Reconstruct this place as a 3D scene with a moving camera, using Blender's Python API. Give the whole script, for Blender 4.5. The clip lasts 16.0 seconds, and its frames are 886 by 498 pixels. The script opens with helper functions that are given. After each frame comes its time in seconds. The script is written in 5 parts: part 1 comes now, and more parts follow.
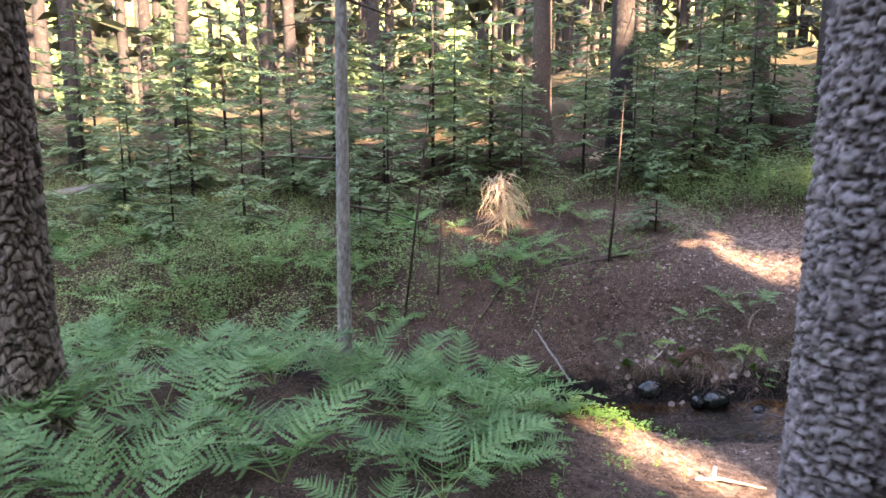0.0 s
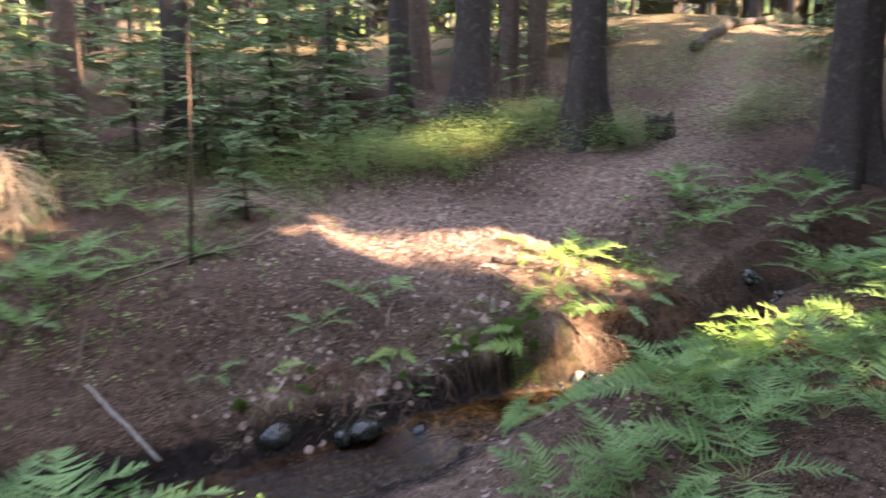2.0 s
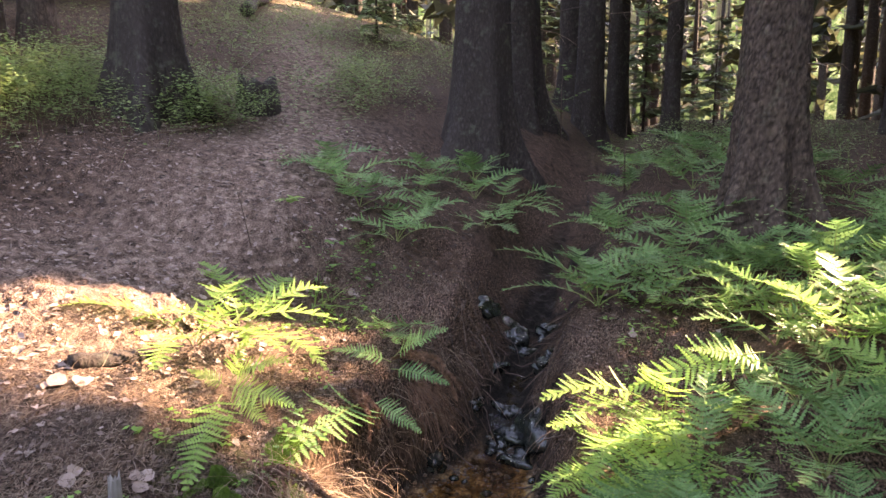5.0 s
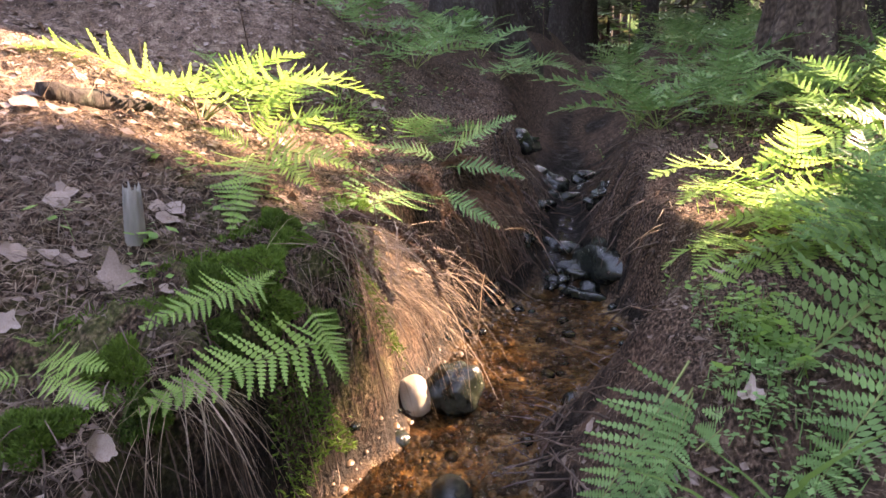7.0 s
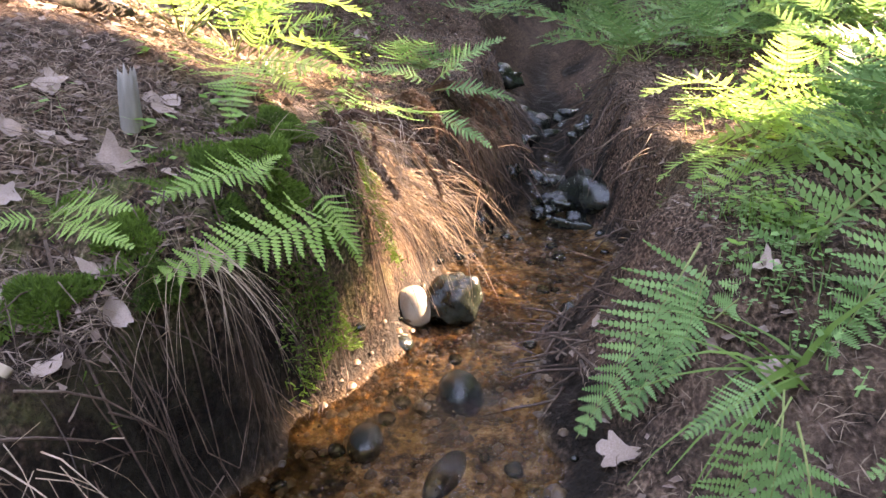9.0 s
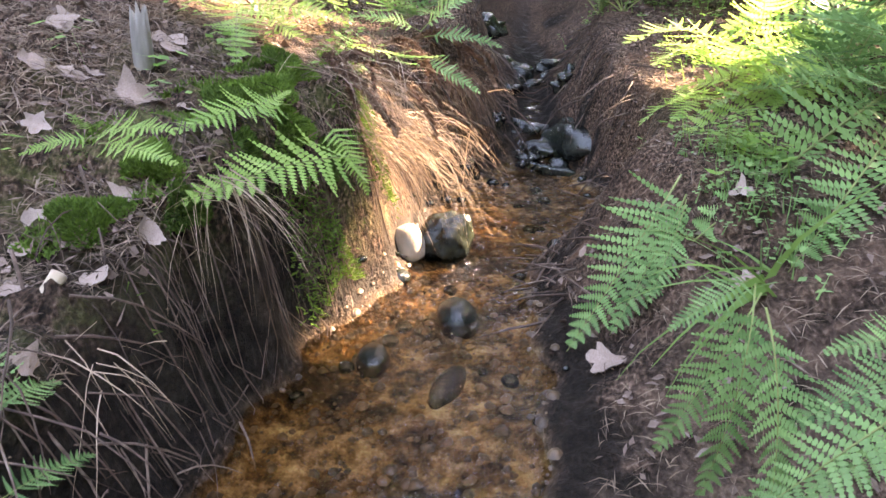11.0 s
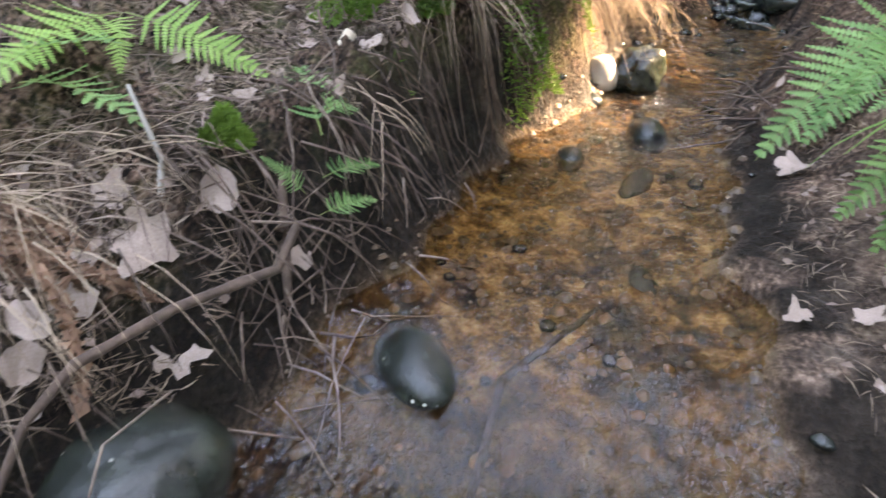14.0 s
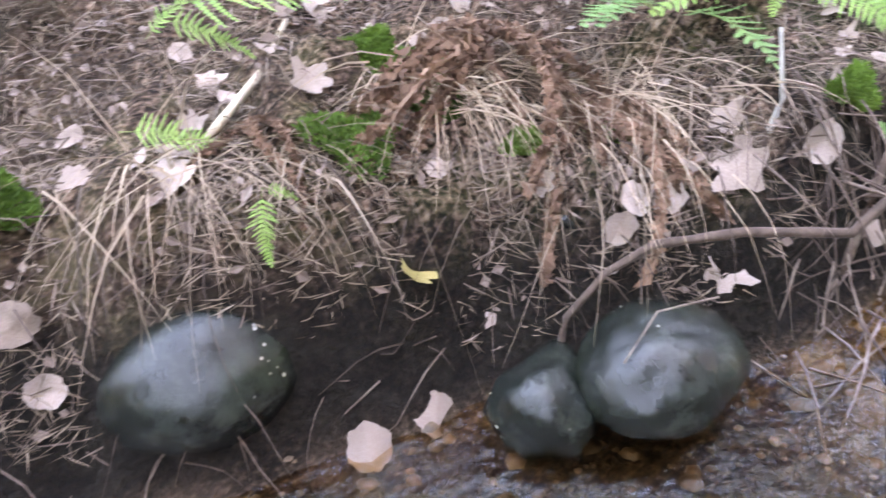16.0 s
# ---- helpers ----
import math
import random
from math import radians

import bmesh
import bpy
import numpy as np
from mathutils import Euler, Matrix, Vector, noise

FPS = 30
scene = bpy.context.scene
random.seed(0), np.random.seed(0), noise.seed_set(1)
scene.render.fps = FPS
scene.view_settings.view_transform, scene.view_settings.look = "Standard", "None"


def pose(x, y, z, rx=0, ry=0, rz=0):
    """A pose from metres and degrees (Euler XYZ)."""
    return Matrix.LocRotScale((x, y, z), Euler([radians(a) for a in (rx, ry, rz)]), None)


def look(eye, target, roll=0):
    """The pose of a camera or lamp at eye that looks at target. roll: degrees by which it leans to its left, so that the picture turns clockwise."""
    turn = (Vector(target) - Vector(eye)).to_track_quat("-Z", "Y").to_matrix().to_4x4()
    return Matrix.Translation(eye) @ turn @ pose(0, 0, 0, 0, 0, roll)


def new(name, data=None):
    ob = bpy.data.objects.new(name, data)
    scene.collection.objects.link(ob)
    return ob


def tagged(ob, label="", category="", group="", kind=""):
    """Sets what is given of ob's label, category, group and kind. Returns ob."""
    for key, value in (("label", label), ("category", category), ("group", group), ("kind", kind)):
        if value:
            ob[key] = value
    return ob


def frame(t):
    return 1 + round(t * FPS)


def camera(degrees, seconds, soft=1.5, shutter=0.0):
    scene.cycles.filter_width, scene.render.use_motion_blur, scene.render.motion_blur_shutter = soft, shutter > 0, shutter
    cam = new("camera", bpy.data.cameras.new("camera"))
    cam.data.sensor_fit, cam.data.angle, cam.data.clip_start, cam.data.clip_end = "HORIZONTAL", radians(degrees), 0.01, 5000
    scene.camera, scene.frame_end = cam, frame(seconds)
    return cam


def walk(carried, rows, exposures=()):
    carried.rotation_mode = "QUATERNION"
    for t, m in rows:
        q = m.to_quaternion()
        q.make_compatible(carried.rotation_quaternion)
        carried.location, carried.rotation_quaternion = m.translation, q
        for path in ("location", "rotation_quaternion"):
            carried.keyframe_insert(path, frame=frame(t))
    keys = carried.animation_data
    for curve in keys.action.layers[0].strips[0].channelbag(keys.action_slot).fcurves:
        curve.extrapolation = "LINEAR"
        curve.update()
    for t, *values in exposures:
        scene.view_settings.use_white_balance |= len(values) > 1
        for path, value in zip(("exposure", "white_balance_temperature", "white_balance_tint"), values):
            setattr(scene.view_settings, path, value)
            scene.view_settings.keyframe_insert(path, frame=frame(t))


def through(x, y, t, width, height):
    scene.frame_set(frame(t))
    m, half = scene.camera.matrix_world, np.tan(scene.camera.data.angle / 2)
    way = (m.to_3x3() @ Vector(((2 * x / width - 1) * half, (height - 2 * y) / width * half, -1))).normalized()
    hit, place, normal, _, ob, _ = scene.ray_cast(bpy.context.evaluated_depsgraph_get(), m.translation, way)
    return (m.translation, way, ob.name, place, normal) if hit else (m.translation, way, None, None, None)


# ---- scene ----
cam = camera(65.8, 16.0, shutter=0.3)
METRES, EYE, TILT, LEAN, TURN = 8.5, 2.754, -9.7, 0.0, 0.0
ROWS = [
    (0.0, 0.0, 0.0, 0.0, 0.0, 0.0, -0.0),
    (0.5, -0.0172, 0.0587, -0.0031, -3.64, 0.17, 0.74),
    (1.0, -0.0201, 0.1194, -0.009, -11.33, 0.05, 2.17),
    (1.5, 0.0077, 0.2001, -0.0198, -20.17, -0.2, 3.84),
    (2.0, 0.0516, 0.2858, -0.0157, -35.14, -1.27, 6.16),
    (2.5, 0.1063, 0.3725, -0.0035, -49.23, -2.57, 7.86),
    (3.0, 0.1431, 0.4431, -0.0001, -57.12, -3.45, 8.59),
    (3.5, 0.1812, 0.5076, 0.0041, -63.49, -4.33, 9.03),
    (6.0, 0.3273, 0.7093, -0.0216, -80.52, -8.84, 9.59),
    (6.5, 0.3346, 0.7352, -0.0654, -81.29, -9.74, 9.75),
    (7.0, 0.339, 0.7468, -0.0873, -82.01, -10.42, 9.86),
    (7.5, 0.3406, 0.7542, -0.0928, -82.73, -11.09, 9.91),
    (8.0, 0.3388, 0.7594, -0.1, -83.43, -11.63, 9.92),
    (8.5, 0.3374, 0.7606, -0.1057, -84.2, -12.56, 9.95),
    (9.0, 0.3358, 0.7619, -0.1068, -84.9, -13.62, 9.92),
    (11.5, 0.3148, 0.769, -0.1124, -86.97, -18.93, 9.61),
    (12.0, 0.3085, 0.7701, -0.1157, -86.77, -20.96, 9.57),
    (12.5, 0.3035, 0.7721, -0.1175, -86.38, -23.11, 9.55),
    (13.0, 0.2966, 0.7746, -0.1193, -84.81, -24.58, 9.5),
    (13.5, 0.2903, 0.7767, -0.12, -81.22, -25.29, 9.43),
    (14.0, 0.284, 0.7779, -0.121, -73.0, -24.94, 9.18),
    (14.5, 0.2773, 0.7786, -0.1207, -61.87, -23.99, 8.62),
    (15.0, 0.2726, 0.7787, -0.1209, -50.34, -23.12, 7.63),
    (15.5, 0.2675, 0.778, -0.1204, -39.4, -22.7, 6.42),
    (16.0, 0.2629, 0.7773, -0.12, -27.9, -22.46, 4.92),
]
walk(cam, [(t, pose(0, 0, EYE, TILT, LEAN, TURN) @ pose(METRES * x, METRES * y, METRES * z, 90 + pitch, roll, yaw)) for t, x, y, z, yaw, pitch, roll in ROWS],
     exposures=[(0, 4.8, 7900, 30), (3.5, 4.72, 8900, 32), (6, 4.62, 8800, 35), (9, 5.16, 8800, 31), (12.5, 5.58, 9000, 25), (14, 5.7, 9500, 21), (15.2, 6.2, 9300, 26), (16, 6.42, 9200, 29)])

# ---- light ----
SUN_EL, SUN_DIR = 33.0, Vector((0.62, -0.785, 0))
el = radians(SUN_EL)
TO_SUN = Vector((SUN_DIR.x * math.cos(el), SUN_DIR.y * math.cos(el), math.sin(el))).normalized()
world = bpy.data.worlds.new("sky")
scene.world = world
world.use_nodes = True
wn = world.node_tree.nodes
sky = wn.new("ShaderNodeTexSky")
sky.sky_type, sky.sun_disc = "NISHITA", False
sky.sun_elevation, sky.sun_rotation = el, math.atan2(SUN_DIR.x, SUN_DIR.y)
wn["Background"].inputs["Strength"].default_value = 0.15
world.node_tree.links.new(sky.outputs[0], wn["Background"].inputs[0])
sun = new("sun", bpy.data.lights.new("sun", "SUN"))
sun.data.energy, sun.data.angle, sun.data.color = 2.6, radians(0.6), (1.0, 0.9, 0.74)
sun.matrix_world = look(TO_SUN * 60, (0, 0, 0))


# ---- materials ----
def srgb(r, g, b):
    return tuple((c / 255 / 12.92 if c <= 10 else ((c / 255 + 0.055) / 1.055) ** 2.4) for c in (r, g, b)) + (1,)


class Nodes:
    """Short hand for a node material."""

    def __init__(self, name):
        self.m = bpy.data.materials.new(name)
        self.m.use_nodes = True
        self.t = self.m.node_tree
        self.bsdf = self.t.nodes["Principled BSDF"]
        self.out = self.t.nodes["Material Output"]

    def put(self, kind, **kw):
        n = self.t.nodes.new("ShaderNode" + kind)
        for k, v in kw.items():
            self.set(n.inputs[k.replace("_", " ")], v)
        return n

    def set(self, socket, v):
        if isinstance(v, bpy.types.NodeSocket):
            self.t.links.new(v, socket)
        else:
            socket.default_value = v

    def coords(self, kind="Object", scale=(1, 1, 1)):
        c = self.put("TexCoord")
        mp = self.put("Mapping", Vector=c.outputs[kind], Scale=scale)
        return mp.outputs[0]

    def noise(self, vec, scale, detail=5.0, rough=0.6):
        return self.put("TexNoise", Vector=vec, Scale=scale, Detail=detail, Roughness=rough).outputs["Fac"]

    def ramp(self, fac, *stops):
        r = self.put("ValToRGB", Fac=fac)
        e = r.color_ramp.elements
        while len(e) < len(stops):
            e.new(0.5)
        for el_, (p, c) in zip(e, stops):
            el_.position, el_.color = p, c if len(c) == 4 else (*c, 1)
        return r.outputs[0]

    def mix(self, fac, a, b, blend="MIX"):
        n = self.t.nodes.new("ShaderNodeMix")
        n.data_type, n.blend_type = "RGBA", blend
        self.set(n.inputs[0], fac), self.set(n.inputs[6], a), self.set(n.inputs[7], b)
        return n.outputs[2]

    def math(self, op, a, b=0.0):
        n = self.t.nodes.new("ShaderNodeMath")
        n.operation = op
        self.set(n.inputs[0], a), self.set(n.inputs[1], b)
        return n.outputs[0]

    def bump(self, height, strength, distance):
        b = self.put("Bump", Height=height, Strength=strength, Distance=distance)
        self.set(self.bsdf.inputs["Normal"], b.outputs[0])
        return b.outputs[0]

    def done(self, color, rough=0.8, spec=0.3):
        self.set(self.bsdf.inputs["Base Color"], color)
        self.set(self.bsdf.inputs["Roughness"], rough)
        self.set(self.bsdf.inputs["Specular IOR Level"], spec)
        return self.m

    def leafy(self, color, rough=0.5, through=0.45, spec=0.3):
        """Thin leaf: light comes through."""
        self.done(color, rough, spec)
        tr = self.put("BsdfTranslucent", Color=color)
        mx = self.put("MixShader", Fac=through)
        self.t.links.new(self.bsdf.outputs[0], mx.inputs[1])
        self.t.links.new(tr.outputs[0], mx.inputs[2])
        self.t.links.new(mx.outputs[0], self.out.inputs[0])
        return self.m


def m_ground():
    n = Nodes("forest_floor")
    v = n.coords()
    at = n.put("Attribute")
    at.attribute_name = "soil"
    sep = n.put("SeparateColor", Color=at.outputs["Color"])
    bed, sand, moss = sep.outputs[0], sep.outputs[1], sep.outputs[2]
    fine, mid, big = n.noise(v, 90, 6), n.noise(v, 14, 6), n.noise(v, 1.7, 4)
    needles = n.put("TexNoise", Vector=n.coords(scale=(1, 2.5, 1)), Scale=60.0, Detail=4.0).outputs["Fac"]
    litter = n.ramp(n.mix(0.5, fine, needles), (0.41, (0.004, 0.0025, 0.002)), (0.49, (0.045, 0.027, 0.018)), (0.58, (0.17, 0.105, 0.072)), (0.7, (0.4, 0.29, 0.22)))
    dark = n.ramp(mid, (0.38, (0.01, 0.007, 0.005)), (0.62, (0.1, 0.06, 0.04)))
    base = n.mix(n.ramp(big, (0.4, (0, 0, 0)), (0.62, (0.75, 0.75, 0.75))), litter, dark)
    sandy = n.ramp(n.mix(0.5, fine, mid), (0.38, (0.05, 0.032, 0.023)), (0.52, (0.19, 0.128, 0.095)), (0.66, (0.38, 0.285, 0.215)))
    base = n.mix(n.math("MULTIPLY", sand, n.ramp(mid, (0.3, (0.5, 0.5, 0.5)), (0.6, (1, 1, 1)))), base, sandy)
    mossc = n.ramp(fine, (0.3, (0.012, 0.026, 0.006)), (0.65, (0.075, 0.11, 0.02)))
    base = n.mix(n.math("MULTIPLY", moss, n.ramp(mid, (0.45, (0, 0, 0)), (0.58, (1, 1, 1)))), base, mossc)
    gravel = n.ramp(n.noise(v, 16, 10, 0.72), (0.36, (0.012, 0.008, 0.005)), (0.45, (0.085, 0.05, 0.022)), (0.53, (0.21, 0.13, 0.06)), (0.62, (0.34, 0.245, 0.13)), (0.76, (0.42, 0.35, 0.25)))
    patches = n.ramp(n.noise(v, 4.6, 7, 0.65), (0.42, (0.06, 0.04, 0.025)), (0.48, (0.4, 0.3, 0.2)), (0.54, (1, 1, 1)))
    gravel = n.mix(0.85, gravel, patches, "MULTIPLY")
    base = n.mix(bed, base, gravel)
    n.bump(n.mix(0.5, fine, mid), 1.0, 0.035)
    # alpha: dark wet soil, plus painted shade under the overhanging north bank
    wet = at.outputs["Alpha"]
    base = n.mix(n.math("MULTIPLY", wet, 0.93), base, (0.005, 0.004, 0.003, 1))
    rough = n.math("SUBTRACT", 0.95, n.math("MULTIPLY", wet, n.ramp(mid, (0.45, (0.1, 0.1, 0.1)), (0.65, (0.5, 0.5, 0.5)))))
    return n.done(base, rough, 0.12)


def m_backdrop():
    """Distant woods: dim upright trunks and sunlit leaf masses, the sunlight put in the colour."""
    n = Nodes("distant_woods_glow")
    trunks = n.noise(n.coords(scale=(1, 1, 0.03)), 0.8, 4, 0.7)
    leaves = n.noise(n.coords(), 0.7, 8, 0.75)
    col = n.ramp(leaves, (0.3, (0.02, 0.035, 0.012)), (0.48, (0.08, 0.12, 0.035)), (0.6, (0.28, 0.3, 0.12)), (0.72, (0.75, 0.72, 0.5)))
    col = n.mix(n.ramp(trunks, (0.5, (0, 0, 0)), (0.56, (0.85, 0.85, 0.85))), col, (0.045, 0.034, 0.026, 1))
    # faint glow of the backdrop itself; no lamp stands there
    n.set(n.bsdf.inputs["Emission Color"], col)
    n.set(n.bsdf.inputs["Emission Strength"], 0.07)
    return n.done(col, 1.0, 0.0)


def m_bark(name, light, mid_c, dark_c, lichen=0.25, scale=1.0):
    n = Nodes(name)
    v = n.coords(scale=(scale, scale, scale * 0.45))
    vo = n.put("TexVoronoi", Vector=v, Scale=26.0)
    vo.feature = "DISTANCE_TO_EDGE"
    a = n.noise(v, 35, 7, 0.7)
    b = n.noise(n.coords(), 2.2, 4)
    plate = n.ramp(n.mix(0.6, vo.outputs["Distance"], a), (0.2, dark_c), (0.42, mid_c), (0.66, light))
    lic = n.ramp(n.noise(n.coords(), 9, 6), (0.55, (0, 0, 0)), (0.68, (lichen, lichen, lichen)))
    col = n.mix(lic, plate, (0.2, 0.23, 0.15, 1))
    col = n.mix(n.ramp(b, (0.35, (0, 0, 0)), (0.7, (0.5, 0.5, 0.5))), col, mid_c + (1,))
    crack = n.put("Attribute")
    crack.attribute_name = "crack"
    col = n.mix(crack.outputs["Fac"], col, dark_c + (1,))
    n.bump(n.mix(0.5, vo.outputs["Distance"], a), 0.9, 0.03)
    return n.done(col, 0.9, 0.2)


def m_leaf(name, dark_c, light_c, through=0.45, rough=0.5, scale=3.0, hue=0.0):
    n = Nodes(name)
    info = n.put("ObjectInfo")
    isl = n.put("NewGeometry")
    r = n.mix(0.5, info.outputs["Random"], isl.outputs["Random Per Island"])
    w = n.noise(n.coords(), scale, 3)
    col = n.ramp(n.mix(0.5, r, w), (0.25, dark_c), (0.75, light_c))
    return n.leafy(col, rough, through)


def m_plain(name, stops, scale=20.0, rough=0.85, bump=0.4, spec=0.3, stretch=(1, 1, 1)):
    n = Nodes(name)
    v = n.coords(scale=stretch)
    isl = n.put("NewGeometry")
    info = n.put("ObjectInfo")
    a = n.noise(v, scale, 6)
    rnd = n.mix(0.5, isl.outputs["Random Per Island"], info.outputs["Random"])
    col = n.ramp(n.mix(0.4, a, rnd), *stops)
    n.bump(a, bump, 0.01)
    return n.done(col, rough, spec)


def m_stone(name, wet=True):
    n = Nodes(name)
    v = n.coords()
    a, b = n.noise(v, 30, 7, 0.65), n.noise(v, 5, 4)
    col = n.ramp(n.mix(0.5, a, b), (0.3, (0.003, 0.004, 0.003)), (0.5, (0.011, 0.0135, 0.011)), (0.7, (0.042, 0.046, 0.04)))
    alg = n.ramp(n.noise(v, 8, 5), (0.5, (0, 0, 0)), (0.66, (0.55, 0.55, 0.55)))
    col = n.mix(alg, col, (0.014, 0.02, 0.008, 1))
    vo = n.put("TexVoronoi", Vector=v, Scale=55.0)
    speck = n.math("MULTIPLY", n.ramp(vo.outputs["Distance"], (0.12, (1, 1, 1)), (0.2, (0, 0, 0))), n.ramp(n.noise(v, 11, 3), (0.56, (0, 0, 0)), (0.6, (1, 1, 1))))
    col = n.mix(speck, col, (0.5, 0.45, 0.38, 1))
    n.bump(n.mix(0.35, a, n.noise(v, 110, 5, 0.7)), 0.45, 0.008)
    return n.done(col, n.ramp(a, (0.38, (0.1, 0.1, 0.1)), (0.62, (0.26, 0.26, 0.26))) if wet else 0.75, 0.36)


def m_water():
    n = Nodes("brook_water")
    n.t.nodes.remove(n.bsdf)
    v = n.coords(scale=(1.0, 1.6, 1))
    w1, w2 = n.noise(v, 9, 3), n.noise(v, 38, 3)
    bp = n.put("Bump", Height=n.mix(0.35, w1, w2), Strength=0.55, Distance=0.04)
    tr = n.put("BsdfTransparent", Color=(0.84, 0.7, 0.5, 1))
    gl = n.put("BsdfGlossy", Color=(1, 1, 1, 1), Roughness=0.04, Normal=bp.outputs[0])
    fr = n.put("Fresnel", IOR=1.33, Normal=bp.outputs[0])
    mx = n.put("MixShader", Fac=fr.outputs[0])
    n.t.links.new(tr.outputs[0], mx.inputs[1])
    n.t.links.new(gl.outputs[0], mx.inputs[2])
    n.t.links.new(mx.outputs[0], n.out.inputs[0])
    return n.m


GROUND = m_ground()
WATER = m_water()
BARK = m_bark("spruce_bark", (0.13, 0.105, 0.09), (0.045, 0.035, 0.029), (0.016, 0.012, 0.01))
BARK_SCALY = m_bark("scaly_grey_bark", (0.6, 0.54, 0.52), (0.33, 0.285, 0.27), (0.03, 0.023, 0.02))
BARK_ROUGH = m_bark("rough_brown_bark", (0.42, 0.34, 0.27), (0.24, 0.185, 0.14), (0.03, 0.021, 0.015), 0.2)
BARK_GREY = m_bark("grey_bark", (0.52, 0.49, 0.44), (0.36, 0.33, 0.28), (0.1, 0.085, 0.07), 0.5)
BARK_PINE = m_bark("brown_bark", (0.22, 0.165, 0.125), (0.1, 0.07, 0.052), (0.02, 0.014, 0.01), 0.2)
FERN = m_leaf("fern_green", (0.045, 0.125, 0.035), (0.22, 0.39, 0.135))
# paler copy of the fern green: sun and skylight on leaves put in the colour
FERN_LIT = m_leaf("fern_yellow_green_lit", (0.15, 0.3, 0.06), (0.3, 0.46, 0.12), 0.5)
FERN_STEM = m_plain("fern_stem", ((0.2, (0.1, 0.16, 0.04)), (0.8, (0.25, 0.25, 0.09))), 30, 0.6)
NEEDLES = m_leaf("spruce_needles", (0.018, 0.05, 0.016), (0.06, 0.125, 0.035), 0.25, 0.6)
NEEDLES_YOUNG = m_leaf("young_spruce_needles", (0.075, 0.135, 0.06), (0.22, 0.3, 0.135), 0.35, 0.6)
FAR_LEAF = m_leaf("distant_foliage", (0.018, 0.025, 0.013), (0.1, 0.102, 0.052), 0.35, 0.7)
SHRUB = m_leaf("bilberry_leaf", (0.08, 0.15, 0.05), (0.27, 0.36, 0.12), 0.4, 0.5)
BROADLEAF = m_leaf("broad_leaf", (0.05, 0.15, 0.03), (0.2, 0.36, 0.07), 0.45, 0.45)
DRY_NEEDLES = m_leaf("dry_needles", (0.36, 0.25, 0.15), (0.7, 0.58, 0.42), 0.3, 0.8)
STONE = m_stone("wet_stone")
STONE_DRY = m_plain("pale_stone", ((0.25, (0.12, 0.1, 0.075)), (0.75, (0.4, 0.35, 0.27))), 12, 0.6, 0.3, 0.4)
GRAVEL = m_plain("bed_gravel", ((0.25, (0.01, 0.008, 0.006)), (0.45, (0.05, 0.03, 0.016)), (0.65, (0.14, 0.085, 0.045)), (0.85, (0.28, 0.22, 0.16))), 30, 0.5, 0.3)
MOSS = m_leaf("moss_green", (0.02, 0.05, 0.008), (0.11, 0.2, 0.03), 0.2, 0.9, 20.0)
DEAD_LEAF = m_plain("dead_leaf", ((0.2, (0.1, 0.065, 0.045)), (0.5, (0.24, 0.175, 0.14)), (0.8, (0.39, 0.31, 0.265))), 25, 0.7, 0.3)
YELLOW_LEAF = m_plain("yellow_dead_leaf", ((0.2, (0.12, 0.09, 0.025)), (0.8, (0.28, 0.22, 0.08))), 25, 0.5, 0.3)
TWIG = m_plain("dry_twig", ((0.25, (0.02, 0.013, 0.009)), (0.5, (0.085, 0.055, 0.04)), (0.8, (0.28, 0.21, 0.16))), 40, 0.85, 0.4)
WOOD_GREY = m_plain("weathered_wood", ((0.2, (0.045, 0.04, 0.034)), (0.8, (0.36, 0.33, 0.28))), 25, 0.85, 0.6, 0.2, (1, 1, 0.2))
WOOD_PALE = m_plain("pale_wood", ((0.2, (0.25, 0.19, 0.13)), (0.8, (0.52, 0.43, 0.32))), 20, 0.8, 0.4)
GRASS_DRY = m_leaf("dry_grass", (0.025, 0.015, 0.01), (0.48, 0.35, 0.245), 0.3, 0.8)
SCRAPS = m_plain("leaf_scraps", ((0.2, (0.06, 0.04, 0.03)), (0.55, (0.16, 0.11, 0.085)), (0.9, (0.36, 0.3, 0.27))), 60, 0.8, 0.3)
# darker copy of the leaf scraps: the slope's shade put in the colour
HILL_SCRAPS = m_plain("shaded_leaf_scraps", ((0.2, (0.02, 0.013, 0.01)), (0.55, (0.06, 0.04, 0.03)), (0.9, (0.2, 0.15, 0.125))), 60, 0.85, 0.3)
GRASS = m_leaf("green_grass", (0.07, 0.15, 0.03), (0.2, 0.33, 0.08), 0.4, 0.5)
FERN_DEAD = m_leaf("dead_fern", (0.04, 0.021, 0.013), (0.24, 0.135, 0.085), 0.2, 0.85)


